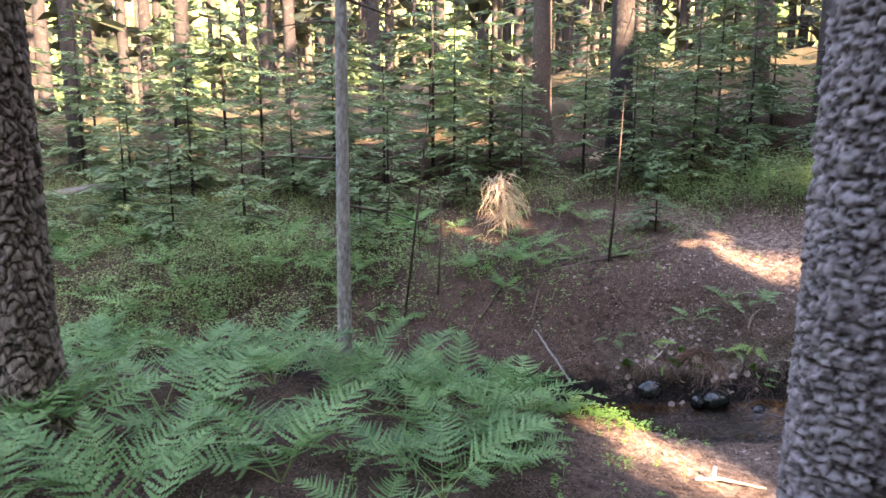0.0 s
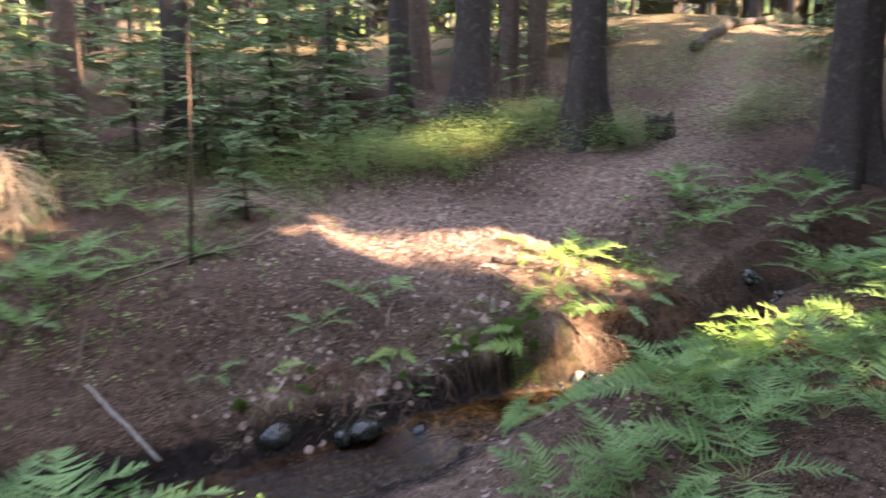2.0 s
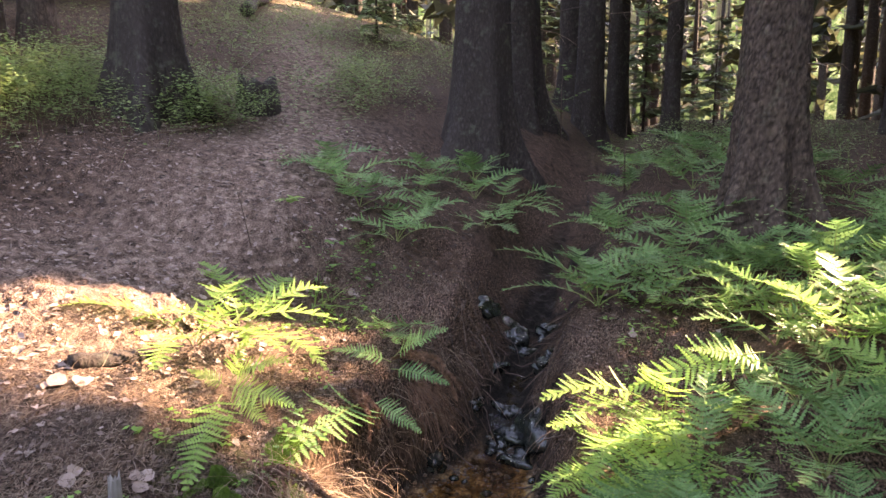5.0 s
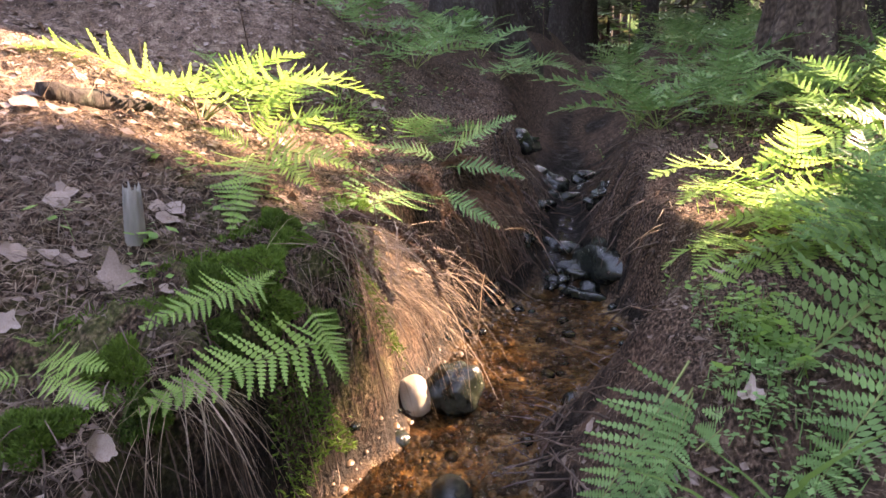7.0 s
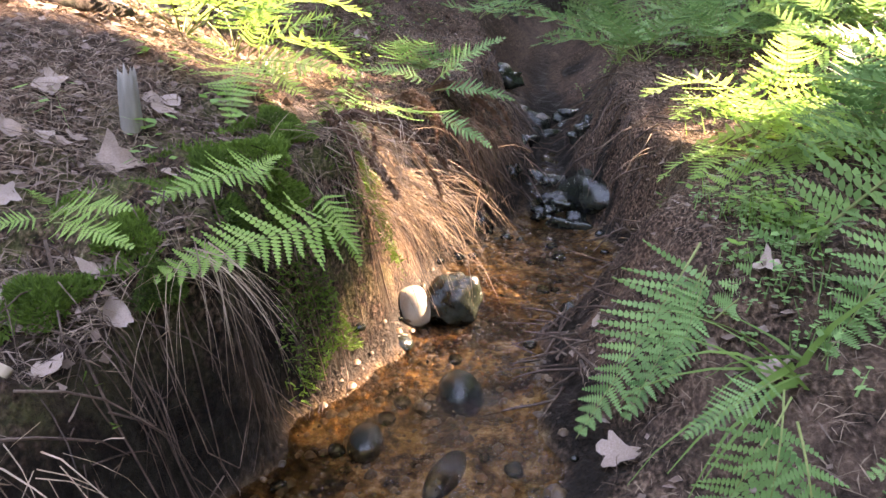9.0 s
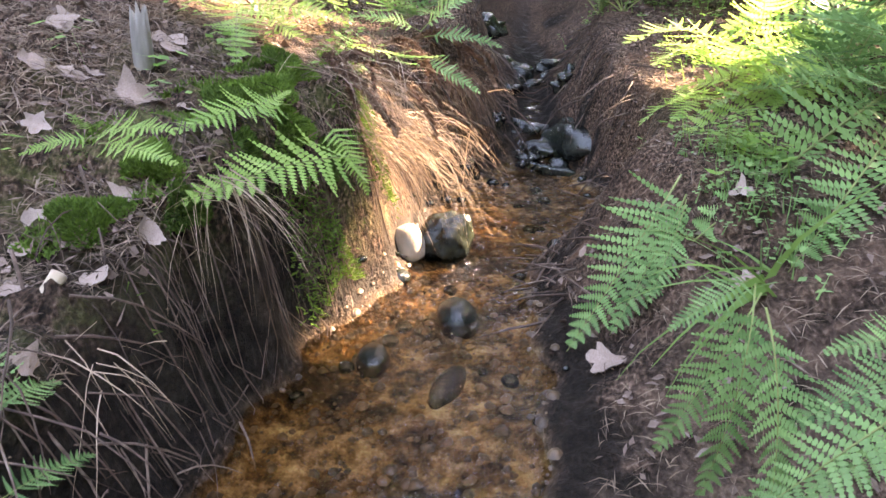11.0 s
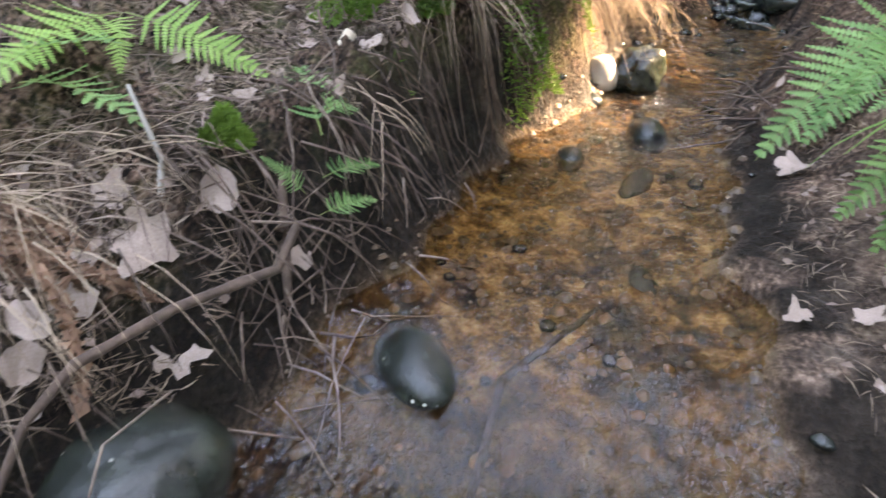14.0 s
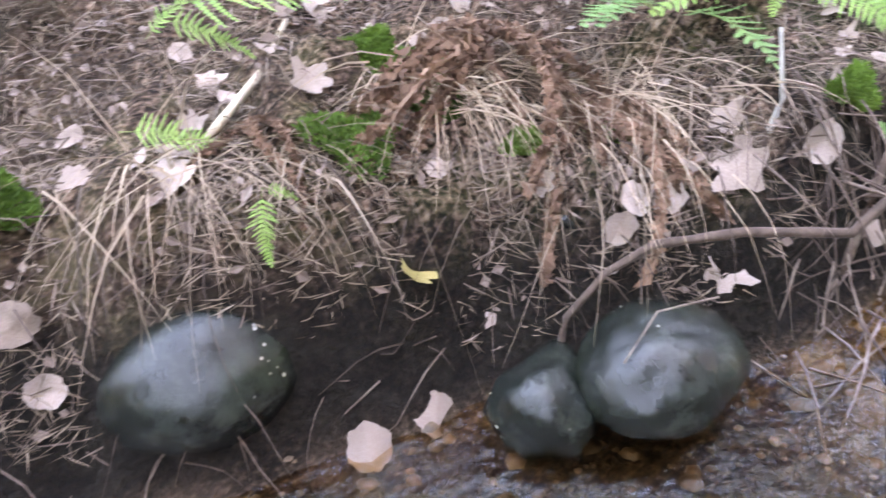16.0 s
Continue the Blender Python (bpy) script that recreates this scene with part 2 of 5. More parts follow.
# ---- mesh helpers ----
class Geo:
    """Vertices and faces gathered for one mesh."""

    def __init__(self):
        self.v, self.f = [], []

    def add(self, verts, faces):
        k = len(self.v)
        self.v.extend(verts)
        self.f.extend([tuple(i + k for i in f) for f in faces])

    def tube(self, pts, radii, sides=6, cap=True):
        pts = [Vector(p) for p in pts]
        rings, k = [], len(self.v)
        for i, p in enumerate(pts):
            d = (pts[min(i + 1, len(pts) - 1)] - pts[max(i - 1, 0)]).normalized()
            a = d.cross(Vector((0.31, 0.2, 0.93)))
            if a.length < 0.1:
                a = d.cross(Vector((1, 0, 0)))
            a.normalize()
            b = d.cross(a)
            for j in range(sides):
                t = 2 * math.pi * j / sides
                self.v.append(tuple(p + radii[i] * (a * math.cos(t) + b * math.sin(t))))
        for i in range(len(pts) - 1):
            for j in range(sides):
                q, r = k + i * sides + j, k + i * sides + (j + 1) % sides
                self.f.append((q, r, r + sides, q + sides))
        if cap:
            self.f.append(tuple(range(k + sides - 1, k - 1, -1)))
            e = k + (len(pts) - 1) * sides
            self.f.append(tuple(range(e, e + sides)))

    def mesh(self, name, material, smooth=True):
        me = bpy.data.meshes.new(name)
        me.from_pydata([tuple(p) for p in self.v], [], self.f)
        me.materials.append(material)
        if smooth:
            me.polygons.foreach_set("use_smooth", [True] * len(me.polygons))
        me.update()
        return me


def part(name, geo, material, parent, label="", smooth=True):
    """One mesh object under a thing or a part."""
    me = geo.mesh(name, material, smooth) if isinstance(geo, Geo) else geo
    ob = new(name, me)
    ob.parent = parent
    return tagged(ob, label) if label else ob


def thing(name, label, category, group="", m=None, data=None, kind=""):
    ob = new(name, data)
    if m is not None:
        ob.matrix_world = m
    return tagged(ob, label, category, group, kind)


# ---- lie of the land ----
def stream_y(x):
    return np.interp(x, (-30, -8, -3, 0, 1.5, 2.2, 2.6, 3.05, 3.6, 4.2, 4.8, 5.2, 5.75, 6.2, 7.2, 8.6, 10.5, 14, 30), (9.5, 8.4, 7.5, 7.05, 6.82, 6.7, 6.62, 6.46, 6.45, 6.39, 6.31, 6.18, 6.08, 6.0, 5.95, 5.9, 5.75, 5.3, 4.0))


def water_z(x):
    return np.interp(x, (-30, -8, -2, 2.0, 2.5, 2.8, 3.05, 3.3, 6.25, 6.6, 7.2, 8.6, 10.5, 14, 30), (-0.6, -0.35, -0.27, -0.21, -0.17, -0.13, -0.1, 0, 0.01, 0.2, 0.36, 0.55, 0.85, 1.2, 2.2))


def half_w(x):
    return np.interp(x, (-8, 0, 1.5, 2.2, 2.6, 3.05, 3.6, 4.2, 4.6, 4.8, 5.2, 5.75, 6.3, 6.8, 8, 11, 30), (0.4, 0.38, 0.38, 0.46, 0.46, 0.42, 0.33, 0.33, 0.24, 0.24, 0.35, 0.43, 0.25, 0.14, 0.18, 0.2, 0.2))


def smooth(a, b, v):
    t = np.clip((v - a) / (b - a), 0, 1)
    return t * t * (3 - 2 * t)


def ground_z(x, y):
    """Height of the forest floor: a brook in a cut, a steep bank north of it, a low one south."""
    x, y = np.asarray(x, float), np.asarray(y, float)
    d, w, h = y - stream_y(x) + (0.03 * np.sin(8.3 * x + 1) * np.sin(3.1 * x) + 0.018 * np.sin(21 * x + 4)) * (1 - smooth(4.4, 5.0, x)), water_z(x), half_w(x)
    n, s = d - h, -d - h
    kx = (-6, -1, 1.8, 2.5, 3.0, 3.7, 4.1, 4.6, 5.2, 6.0, 8, 14)
    b1 = np.interp(x, kx, (0.3, 0.35, 0.33, 0.36, 0.25, 0.3, 0.48, 0.56, 0.62, 0.58, 0.5, 0.4))
    w1 = np.interp(x, kx, (0.5, 0.4, 0.3, 0.12, 0.16, 0.12, 0.08, 0.13, 0.15, 0.17, 0.4, 0.6))
    b2 = np.interp(x, kx, (0.75, 0.7, 0.75, 0.66, 0.66, 0.5, 0.26, 0.34, 0.42, 0.4, 0.4, 0.4))
    run = np.interp(x, kx, (1.3, 1.3, 1.3, 1.2, 1.2, 0.9, 0.6, 0.8, 1.2, 1.3, 1.3, 1.3))
    north = w + b1 * smooth(-0.03, w1, n) + b2 * smooth(w1 * 0.7, w1 + run, n) + 0.23 * np.maximum(n - w1 - 0.8, 0)
    sx = (-6, -1, 0, 1.5, 2.5, 3.2, 4.2, 5.4, 6.2, 8, 14)
    bs = np.interp(x, sx, (1.2, 1.0, 0.75, 0.5, 0.3, 0.17, 0.32, 0.4, 0.44, 0.4, 0.4))
    ws = np.interp(x, sx, (1.5, 1.6, 1.3, 1.0, 1.0, 0.8, 0.4, 0.25, 0.12, 0.5, 0.8))
    slope = np.interp(x, (-10, -1, 0, 2, 4, 8, 16), (0.02, 0.05, 0.1, 0.13, 0.1, 0.12, 0.05))
    south = w + bs * smooth(-0.03, ws, s) + slope * np.maximum(s - ws * 0.6, 0)
    bed = w - 0.035 - 0.04 * np.clip(1 - (d / h) ** 2, 0, 1)
    z = np.where(n > 0, north, np.where(s > 0, south, bed))
    z = np.where((n > -0.08) & (n <= 0), bed + (north - bed) * smooth(-0.08, 0, n), z)
    z = np.where((s > -0.08) & (s <= 0), bed + (south - bed) * smooth(-0.08, 0, s), z)
    far = smooth(14, 40, np.hypot(x - 3, y - 6))
    z = z * (1 - far) + far * (1.6 + 0.05 * np.clip(y, -40, 60) + 0.02 * np.clip(x, -40, 60))
    return z + 1.6 * np.exp(-((x - 19) ** 2 + (y - 14) ** 2) / 70)


def relief(x, y):
    return 0.022 * np.sin(3.1 * x + 1.3 * y) * np.sin(2.3 * y - 1.1 * x) + 0.012 * np.sin(7.7 * x - 4.1 * y + 1) * np.sin(6.3 * y + 2.9 * x) + 0.05 * np.sin(0.9 * x + 0.5) * np.sin(1.1 * y)


def dry(x, y):
    """How far the place is from the brook's bed: 0 in it, 1 away from it."""
    return smooth(0.0, 0.5, np.abs(y - stream_y(x)) - half_w(x))


def land(x, y):
    return ground_z(x, y) + relief(x, y) * dry(x, y)


def at(x, y, dz=0.0):
    return float(land(x, y)) + dz


def axis(lo, hi, fine, reach):
    """Even steps from lo to hi, then ever longer ones out to reach."""
    mid = list(np.arange(lo, hi, fine))
    up, step, v = [], fine, hi
    while v < reach:
        up.append(v)
        step *= 1.12
        v += step
    down, step, v = [], fine, lo - fine
    while v > -reach:
        down.append(v)
        step *= 1.12
        v -= step
    return np.array(down[::-1] + mid + up)


PATH_X, PATH_Y = (3.4, 4.2, 5.0, 6.5, 8.5, 12, 19, 40), (10.4, 9.0, 8.1, 8.0, 8.3, 9.6, 13, 20)


def build_ground():
    gx, gy = axis(1.6, 7.2, 0.022, 420), axis(5.0, 8.2, 0.018, 420)
    X, Y = np.meshgrid(gx, gy)
    Z = land(X, Y)
    rng = np.random.default_rng(4)
    near = (np.hypot(X - 3.5, Y - 6.5) < 5)
    Z = Z + near * rng.normal(0, 0.006, Z.shape) * (0.35 + 0.65 * dry(X, Y))
    d = Y - stream_y(X)
    n, s = d - half_w(X), -d - half_w(X)
    # clods and hollows on the cut face of the bank
    face = smooth(-0.05, 0.06, n) * (1 - smooth(0.3, 0.6, n))
    Z = Z + face * 0.018 * np.sin(13 * X + 3 * np.sin(9 * Y)) * np.sin(11 * Y + 2 * np.sin(7 * X))
    clods = np.zeros(Z.shape)
    for size, high in ((0.11, 0.022), (0.05, 0.013)):
        p, q = X / size, Y / size
        i, j = np.floor(p).astype(int), np.floor(q).astype(int)
        fx, fy = smooth(0, 1, p - i), smooth(0, 1, q - j)
        table = rng.normal(0, 1, (256, 256))
        pick = lambda a, b: table[a % 256, b % 256]
        clods += high * ((pick(i, j) * (1 - fx) + pick(i + 1, j) * fx) * (1 - fy) + (pick(i, j + 1) * (1 - fx) + pick(i + 1, j + 1) * fx) * fy)
    Z = Z + clods * near * np.clip(dry(X, Y) * 0.45 + face, 0.12, 1)
    ny, nx = X.shape
    idx = np.arange(ny * nx).reshape(ny, nx)
    faces = np.stack([idx[:-1, :-1], idx[:-1, 1:], idx[1:, 1:], idx[1:, :-1]], -1).reshape(-1, 4)
    me = bpy.data.meshes.new("ground")
    me.from_pydata(np.stack([X, Y, Z], -1).reshape(-1, 3).tolist(), [], faces.tolist())
    me.polygons.foreach_set("use_smooth", np.ones(len(me.polygons), bool))
    me.materials.append(GROUND)
    wat = water_z(X)
    bed = smooth(0.02, -0.02, Z - wat) * 1.0
    inside = (1 - smooth(-0.12, 0.02, np.abs(d) - half_w(X))) * (1 - smooth(0.0, 0.03, Z - wat))
    bed = np.clip(np.maximum(bed * (np.abs(d) < half_w(X) + 0.05), inside), 0, 1) * smooth(-1, 1.2, X) * (1 - smooth(6.2, 6.6, X))
    # wet soil near the water; raised on the north bank to paint undercut shade
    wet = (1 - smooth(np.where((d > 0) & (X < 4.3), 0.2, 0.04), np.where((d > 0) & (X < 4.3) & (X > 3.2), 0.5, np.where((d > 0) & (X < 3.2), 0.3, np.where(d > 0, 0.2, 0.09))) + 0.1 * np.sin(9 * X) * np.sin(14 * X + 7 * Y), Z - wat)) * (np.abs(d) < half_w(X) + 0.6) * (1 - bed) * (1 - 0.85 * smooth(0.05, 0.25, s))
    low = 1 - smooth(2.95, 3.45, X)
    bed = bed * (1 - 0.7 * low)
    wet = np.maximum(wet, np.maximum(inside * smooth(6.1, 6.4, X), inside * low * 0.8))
    px, py = np.array(PATH_X), np.array(PATH_Y)
    dist = np.full(X.shape, 99.0)
    for a in range(len(px) - 1):
        ax, ay, bx, by = px[a], py[a], px[a + 1] - px[a], py[a + 1] - py[a]
        t = np.clip(((X - ax) * bx + (Y - ay) * by) / (bx * bx + by * by), 0, 1)
        dist = np.minimum(dist, np.hypot(X - ax - t * bx, Y - ay - t * by))
    sand = np.exp(-(dist / 0.75) ** 2)
    sand = np.maximum(sand, np.exp(-(((X - 2.1) / 0.9) ** 2 + ((Y - 4.9) / 0.9) ** 2)))
    sand = np.maximum(sand, 0.85 * np.exp(-(((X - 3.15) / 0.6) ** 2 + ((Y - 5.9) / 0.3) ** 2)))
    sand = sand * (1 - bed)
    moss = face * smooth(3.0, 3.4, X) * (1 - smooth(4.6, 5.2, X)) * 0.5
    moss = np.maximum(moss, 0.55 * smooth(9, 14, np.hypot(X - 3, Y - 5)))
    moss = np.maximum(moss, 0.2 * face * (X < 3.2) * (X > 1.8))
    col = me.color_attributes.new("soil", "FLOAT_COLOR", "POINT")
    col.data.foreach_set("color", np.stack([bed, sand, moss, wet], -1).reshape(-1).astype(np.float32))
    return tagged(new("ground", me), "brown forest floor of needles, leaf litter and bare soil", "ground", kind="structure")


def build_water():
    g = Geo()
    xs = np.concatenate([np.arange(-20, 1, 0.25), np.arange(1, 7.4, 0.03), np.arange(7.4, 28, 0.25)])
    cols = 25
    rng = random.Random(5)
    for x in xs:
        for j in range(cols):
            u = (j / (cols - 1) - 0.5) * 2
            y = float(stream_y(x)) + u * (float(half_w(x)) + 0.09)
            rip = 0.5 + 0.5 * math.tanh((abs(float(water_z(x + 0.06) - water_z(x - 0.06))) - 0.02) * 60)
            z = float(water_z(x)) + 0.002 * math.sin(23 * x + 5 * math.sin(6 * y)) * math.sin(17 * y + 4 * math.sin(5 * x))
            z += rip * 0.009 * math.sin(41 * y + 3 * math.sin(19 * x)) * math.sin(30 * x + 2 * math.sin(23 * y))
            g.v.append((x, y, z))
    for i in range(len(xs) - 1):
        for j in range(cols - 1):
            a = i * cols + j
            g.f.append((a, a + cols, a + cols + 1, a + 1))
    return tagged(new("water", g.mesh("water", WATER)), "shallow clear brown brook water over sand and gravel", "brook", kind="structure")


build_ground()
build_water()


# ---- trees ----
# centres and radii of gaps cut through unseen crowns to aim sun patches
TUNNELS = [((5.44, 3.84, 0.67), 0.3), ((6.67, 4.12, 1.16), 0.28), ((0.9, 10.3, 1.5), 0.5), ((4.1, 8.9, 1.25), 0.42), ((4.8, 8.0, 1.1), 0.25), ((5.4, 7.5, 1.05), 0.36), ((4.9, 6.58, 0.25), 0.13), ((4.72, 6.68, 0.4), 0.09), ((4.75, 6.4, 0.0), 0.13), ((5.3, 6.2, 0.0), 0.25),
           ((5.6, 3.9, 1.3), 0.38), ((7.2, 10.8, 2.6), 0.5), ((1.9, 4.5, 0.5), 0.5), ((1.3, 5.6, 0.5), 0.3), ((5.1, 5.5, 0.5), 0.2), ((2.2, 14.5, 3.8), 0.4), ((6.4, 5.2, 0.6), 0.22), ((6.5, 10.5, 2.3), 0.5),
           ((4.9, 7.25, 0.85), 0.18), ((5.9, 7.2, 1.0), 0.4), ((6.3, 6.7, 0.8), 0.25), ((5.05, 6.66, 0.4), 0.1), ((5.8, 5.2, 0.7), 0.2), ((6.6, 4.7, 0.8), 0.3)]
rt = random.Random(17)
for _ in range(12):
    TUNNELS.append(((rt.uniform(-11, 5), rt.uniform(11.5, 30), rt.uniform(1.5, 8)), rt.uniform(0.3, 0.8)))
TUN_P, TUN_R = np.array([q for q, _ in TUNNELS]), np.array([q for _, q in TUNNELS])
SUN_V = np.array(TO_SUN)


def sunlit(p, size):
    """Whether a clump here would stand in one of the gaps through which the sun reaches the floor."""
    v = np.array(p) - TUN_P
    k = v @ SUN_V
    return bool(np.any((k > 0) & (np.linalg.norm(v - k[:, None] * SUN_V, axis=1) < TUN_R + size * 0.35)))


def trunk_geo(rng, dia, height, sides, rings, low=0.0, bark=0.0, flare=0.9):
    g = Geo()
    g.crack = []
    ph = [rng.uniform(0, 6.28) for _ in range(4)]
    lobes = rng.choice((4, 5, 6))
    seed = Vector((rng.uniform(0, 99), rng.uniform(0, 99), 0))
    lean = (rng.uniform(-0.012, 0.012), rng.uniform(-0.012, 0.012))
    zs = [-0.5 + (height + 0.5) * (i / (rings - 1)) ** (1.0 if bark else 1.7) for i in range(rings)]
    flat = 2.5 if bark > 0.0115 and bark < 0.0122 else 0.9
    for z in zs:
        r0 = dia / 2 * max(0.05, 1 - z / (height * 1.05) if height > 8 else 1 - 0.25 * z / height)
        fl = math.exp(-max(z, -0.25) / (dia * 0.75))
        for j in range(sides):
            t = 2 * math.pi * j / sides
            r = r0 * (1 + flare * fl * (0.45 + 0.55 * math.cos(lobes * t + ph[0]) * math.cos(2 * t + ph[1])) * 0.8)
            r *= 1 + 0.03 * math.sin(3 * t + ph[2] + z * 1.3) + 0.02 * math.sin(5 * t + ph[3] - z * 2.1)
            if bark:
                p = Vector((math.cos(t) * dia / 2, math.sin(t) * dia / 2, z * flat)) * 17 + seed
                p = p + noise.noise_vector(p * 0.7) * 0.9
                q, cell = noise.voronoi(p)
                edge = min(1.0, (q[1] - q[0]) * 5.0 + 0.3 * noise.noise(p * 2.3))
                g.crack.append(min(1.0, max(0.0, 1 - edge * 1.25)))
                r += bark * (edge - 0.6 + 0.3 * noise.noise(p * 2.3) + 0.9 * noise.noise(cell[0] * 3.7) - 0.9 * (p.z - cell[0].z))
            g.v.append((r * math.cos(t) + lean[0] * z, r * math.sin(t) + lean[1] * z, z))
    for i in range(rings - 1):
        for j in range(sides):
            a, b = i * sides + j, i * sides + (j + 1) % sides
            g.f.append((a, b, b + sides, a + sides))
    return g, lean


def twigs_geo(rng, dia, lo, hi, count, lean, long=1.0):
    """Dead side branches."""
    g = Geo()
    for _ in range(count):
        z, a = rng.uniform(lo, hi), rng.uniform(0, 6.28)
        n = rng.uniform(0.3, 1.1) * long
        d = Vector((math.cos(a), math.sin(a), rng.uniform(-0.25, 0.25)))
        p = Vector((lean[0] * z, lean[1] * z, z)) + Vector((math.cos(a), math.sin(a), 0)) * dia * 0.36
        pts = [p]
        for k in range(4):
            d = (d + Vector((rng.uniform(-0.2, 0.2), rng.uniform(-0.2, 0.2), rng.uniform(-0.22, 0.06)))).normalized()
            pts.append(pts[-1] + d * n / 4)
        g.tube(pts, [0.012, 0.009, 0.007, 0.005, 0.002], 4)
        for k in (2, 3):
            e = (d + Vector((rng.uniform(-1, 1), rng.uniform(-1, 1), rng.uniform(-0.6, 0.3)))).normalized()
            g.tube([pts[k], pts[k] + e * n * 0.25, pts[k] + e * n * 0.4 + Vector((0, 0, -0.05))], [0.005, 0.004, 0.001], 3)
    return g


def clump(g, rng, p, size, out):
    """A ragged spray of needles."""
    for _ in range(2):
        u = (out + Vector((rng.uniform(-0.6, 0.6), rng.uniform(-0.6, 0.6), rng.uniform(-0.7, 0.1)))).normalized()
        v = u.cross(Vector((rng.uniform(-1, 1), rng.uniform(-1, 1), 1))).normalized()
        pts, n = [], 7
        for k in range(n):
            t = 2 * math.pi * k / n
            r = size * (rng.uniform(0.75, 1.1) if k % 2 else rng.uniform(0.3, 0.5))
            pts.append(tuple(p + u * r * math.cos(t) + v * r * 0.6 * math.sin(t)))
        g.add([tuple(p)] + pts, [(0, 1 + k, 1 + (k + 1) % n) for k in range(n)])


def crown_geo(rng, x, y, z0, height, lo, lean, spread, count):
    g = Geo()
    rng = random.Random(int(x * 977 + y * 7919))
    for _ in range(count):
        h = lo + (height - lo) * rng.random() ** 1.25
        n = spread * (1 - (h - lo) / (height - lo) * 0.9) * rng.uniform(0.7, 1.1)
        a = rng.uniform(0, 6.28)
        out = Vector((math.cos(a), math.sin(a), -0.25))
        base = Vector((lean[0] * h, lean[1] * h, h))
        for k in range(1, 5):
            p = base + out * n * k / 4 + Vector((0, 0, -0.1 * k * k * n / 8))
            size = 0.66 + 0.14 * rng.random()
            if not sunlit(p + Vector((x, y, z0)), size):
                clump(g, rng, p, size, out)
    return g


def spruce(x, y, dia, rng, label, name="spruce_tree", bark=BARK, detail=0, crown=0.0, twigs=14, height=0.0, flare=0.9, sides=0, low=0.36):
    z0 = at(x, y)
    height = height or 15 + dia * 14 + rng.uniform(-1.5, 2.5)
    t = thing(name, label, "tree", "", Matrix.Translation((x, y, z0)))
    if detail:
        g, lean = trunk_geo(rng, dia, 4.0, 170 if detail > 1 else 100, 480 if detail > 1 else 180, bark=0.009 * detail, flare=flare)
        me = g.mesh("trunk", bark)
        me.attributes.new("crack", "FLOAT", "POINT").data.foreach_set("value", g.crack)
        part("trunk", me, bark, t)
        g2 = Geo()
        g2.tube([(lean[0] * h, lean[1] * h, h) for h in (3.95, 8, 12, height)], [dia * 0.375, dia * 0.3, dia * 0.22, 0.02], 14)
        part("upper_trunk", g2, bark, t)
    else:
        g, lean = trunk_geo(rng, dia, height, sides or 26, 34, flare=flare)
        part("trunk", g, bark, t)
    if twigs:
        tagged(part("dry_branchwork", twigs_geo(rng, dia, 1.3, 6.5, twigs, lean), TWIG, t, "bare dry grey-brown branches"), kind="stuff")
    # unseen crown: denser towards the sun for shade, thinner elsewhere to admit skylight
    part("crown", crown_geo(rng, x, y, z0, height, height * low, lean, 2.5 + dia, 56 if (x - 3.5) * SUN_DIR.x + (y - 7) * SUN_DIR.y > 4 else 36 if x > 9 else 8 if y > 8 else 18), NEEDLES, t, "dark green needle crown", False)
    return t


OPEN = [(5.44, 3.84), (6.67, 4.12), (4.88, 6.6), (4.75, 6.65), (5.4, 7.45), (4.8, 8.0), (4.2, 8.9), (5.3, 6.2), (5.8, 5.2), (1.9, 4.6)]


def in_sunbeam(x, y):
    # Whether a trunk here would shade one of the sunlit spots.
    for a, b in OPEN:
        u, v = x - a, y - b
        if 0 < u * SUN_DIR.x + v * SUN_DIR.y < 26 and abs(u * SUN_DIR.y - v * SUN_DIR.x) < 0.42:
            return True
    return False


rng = random.Random(11)
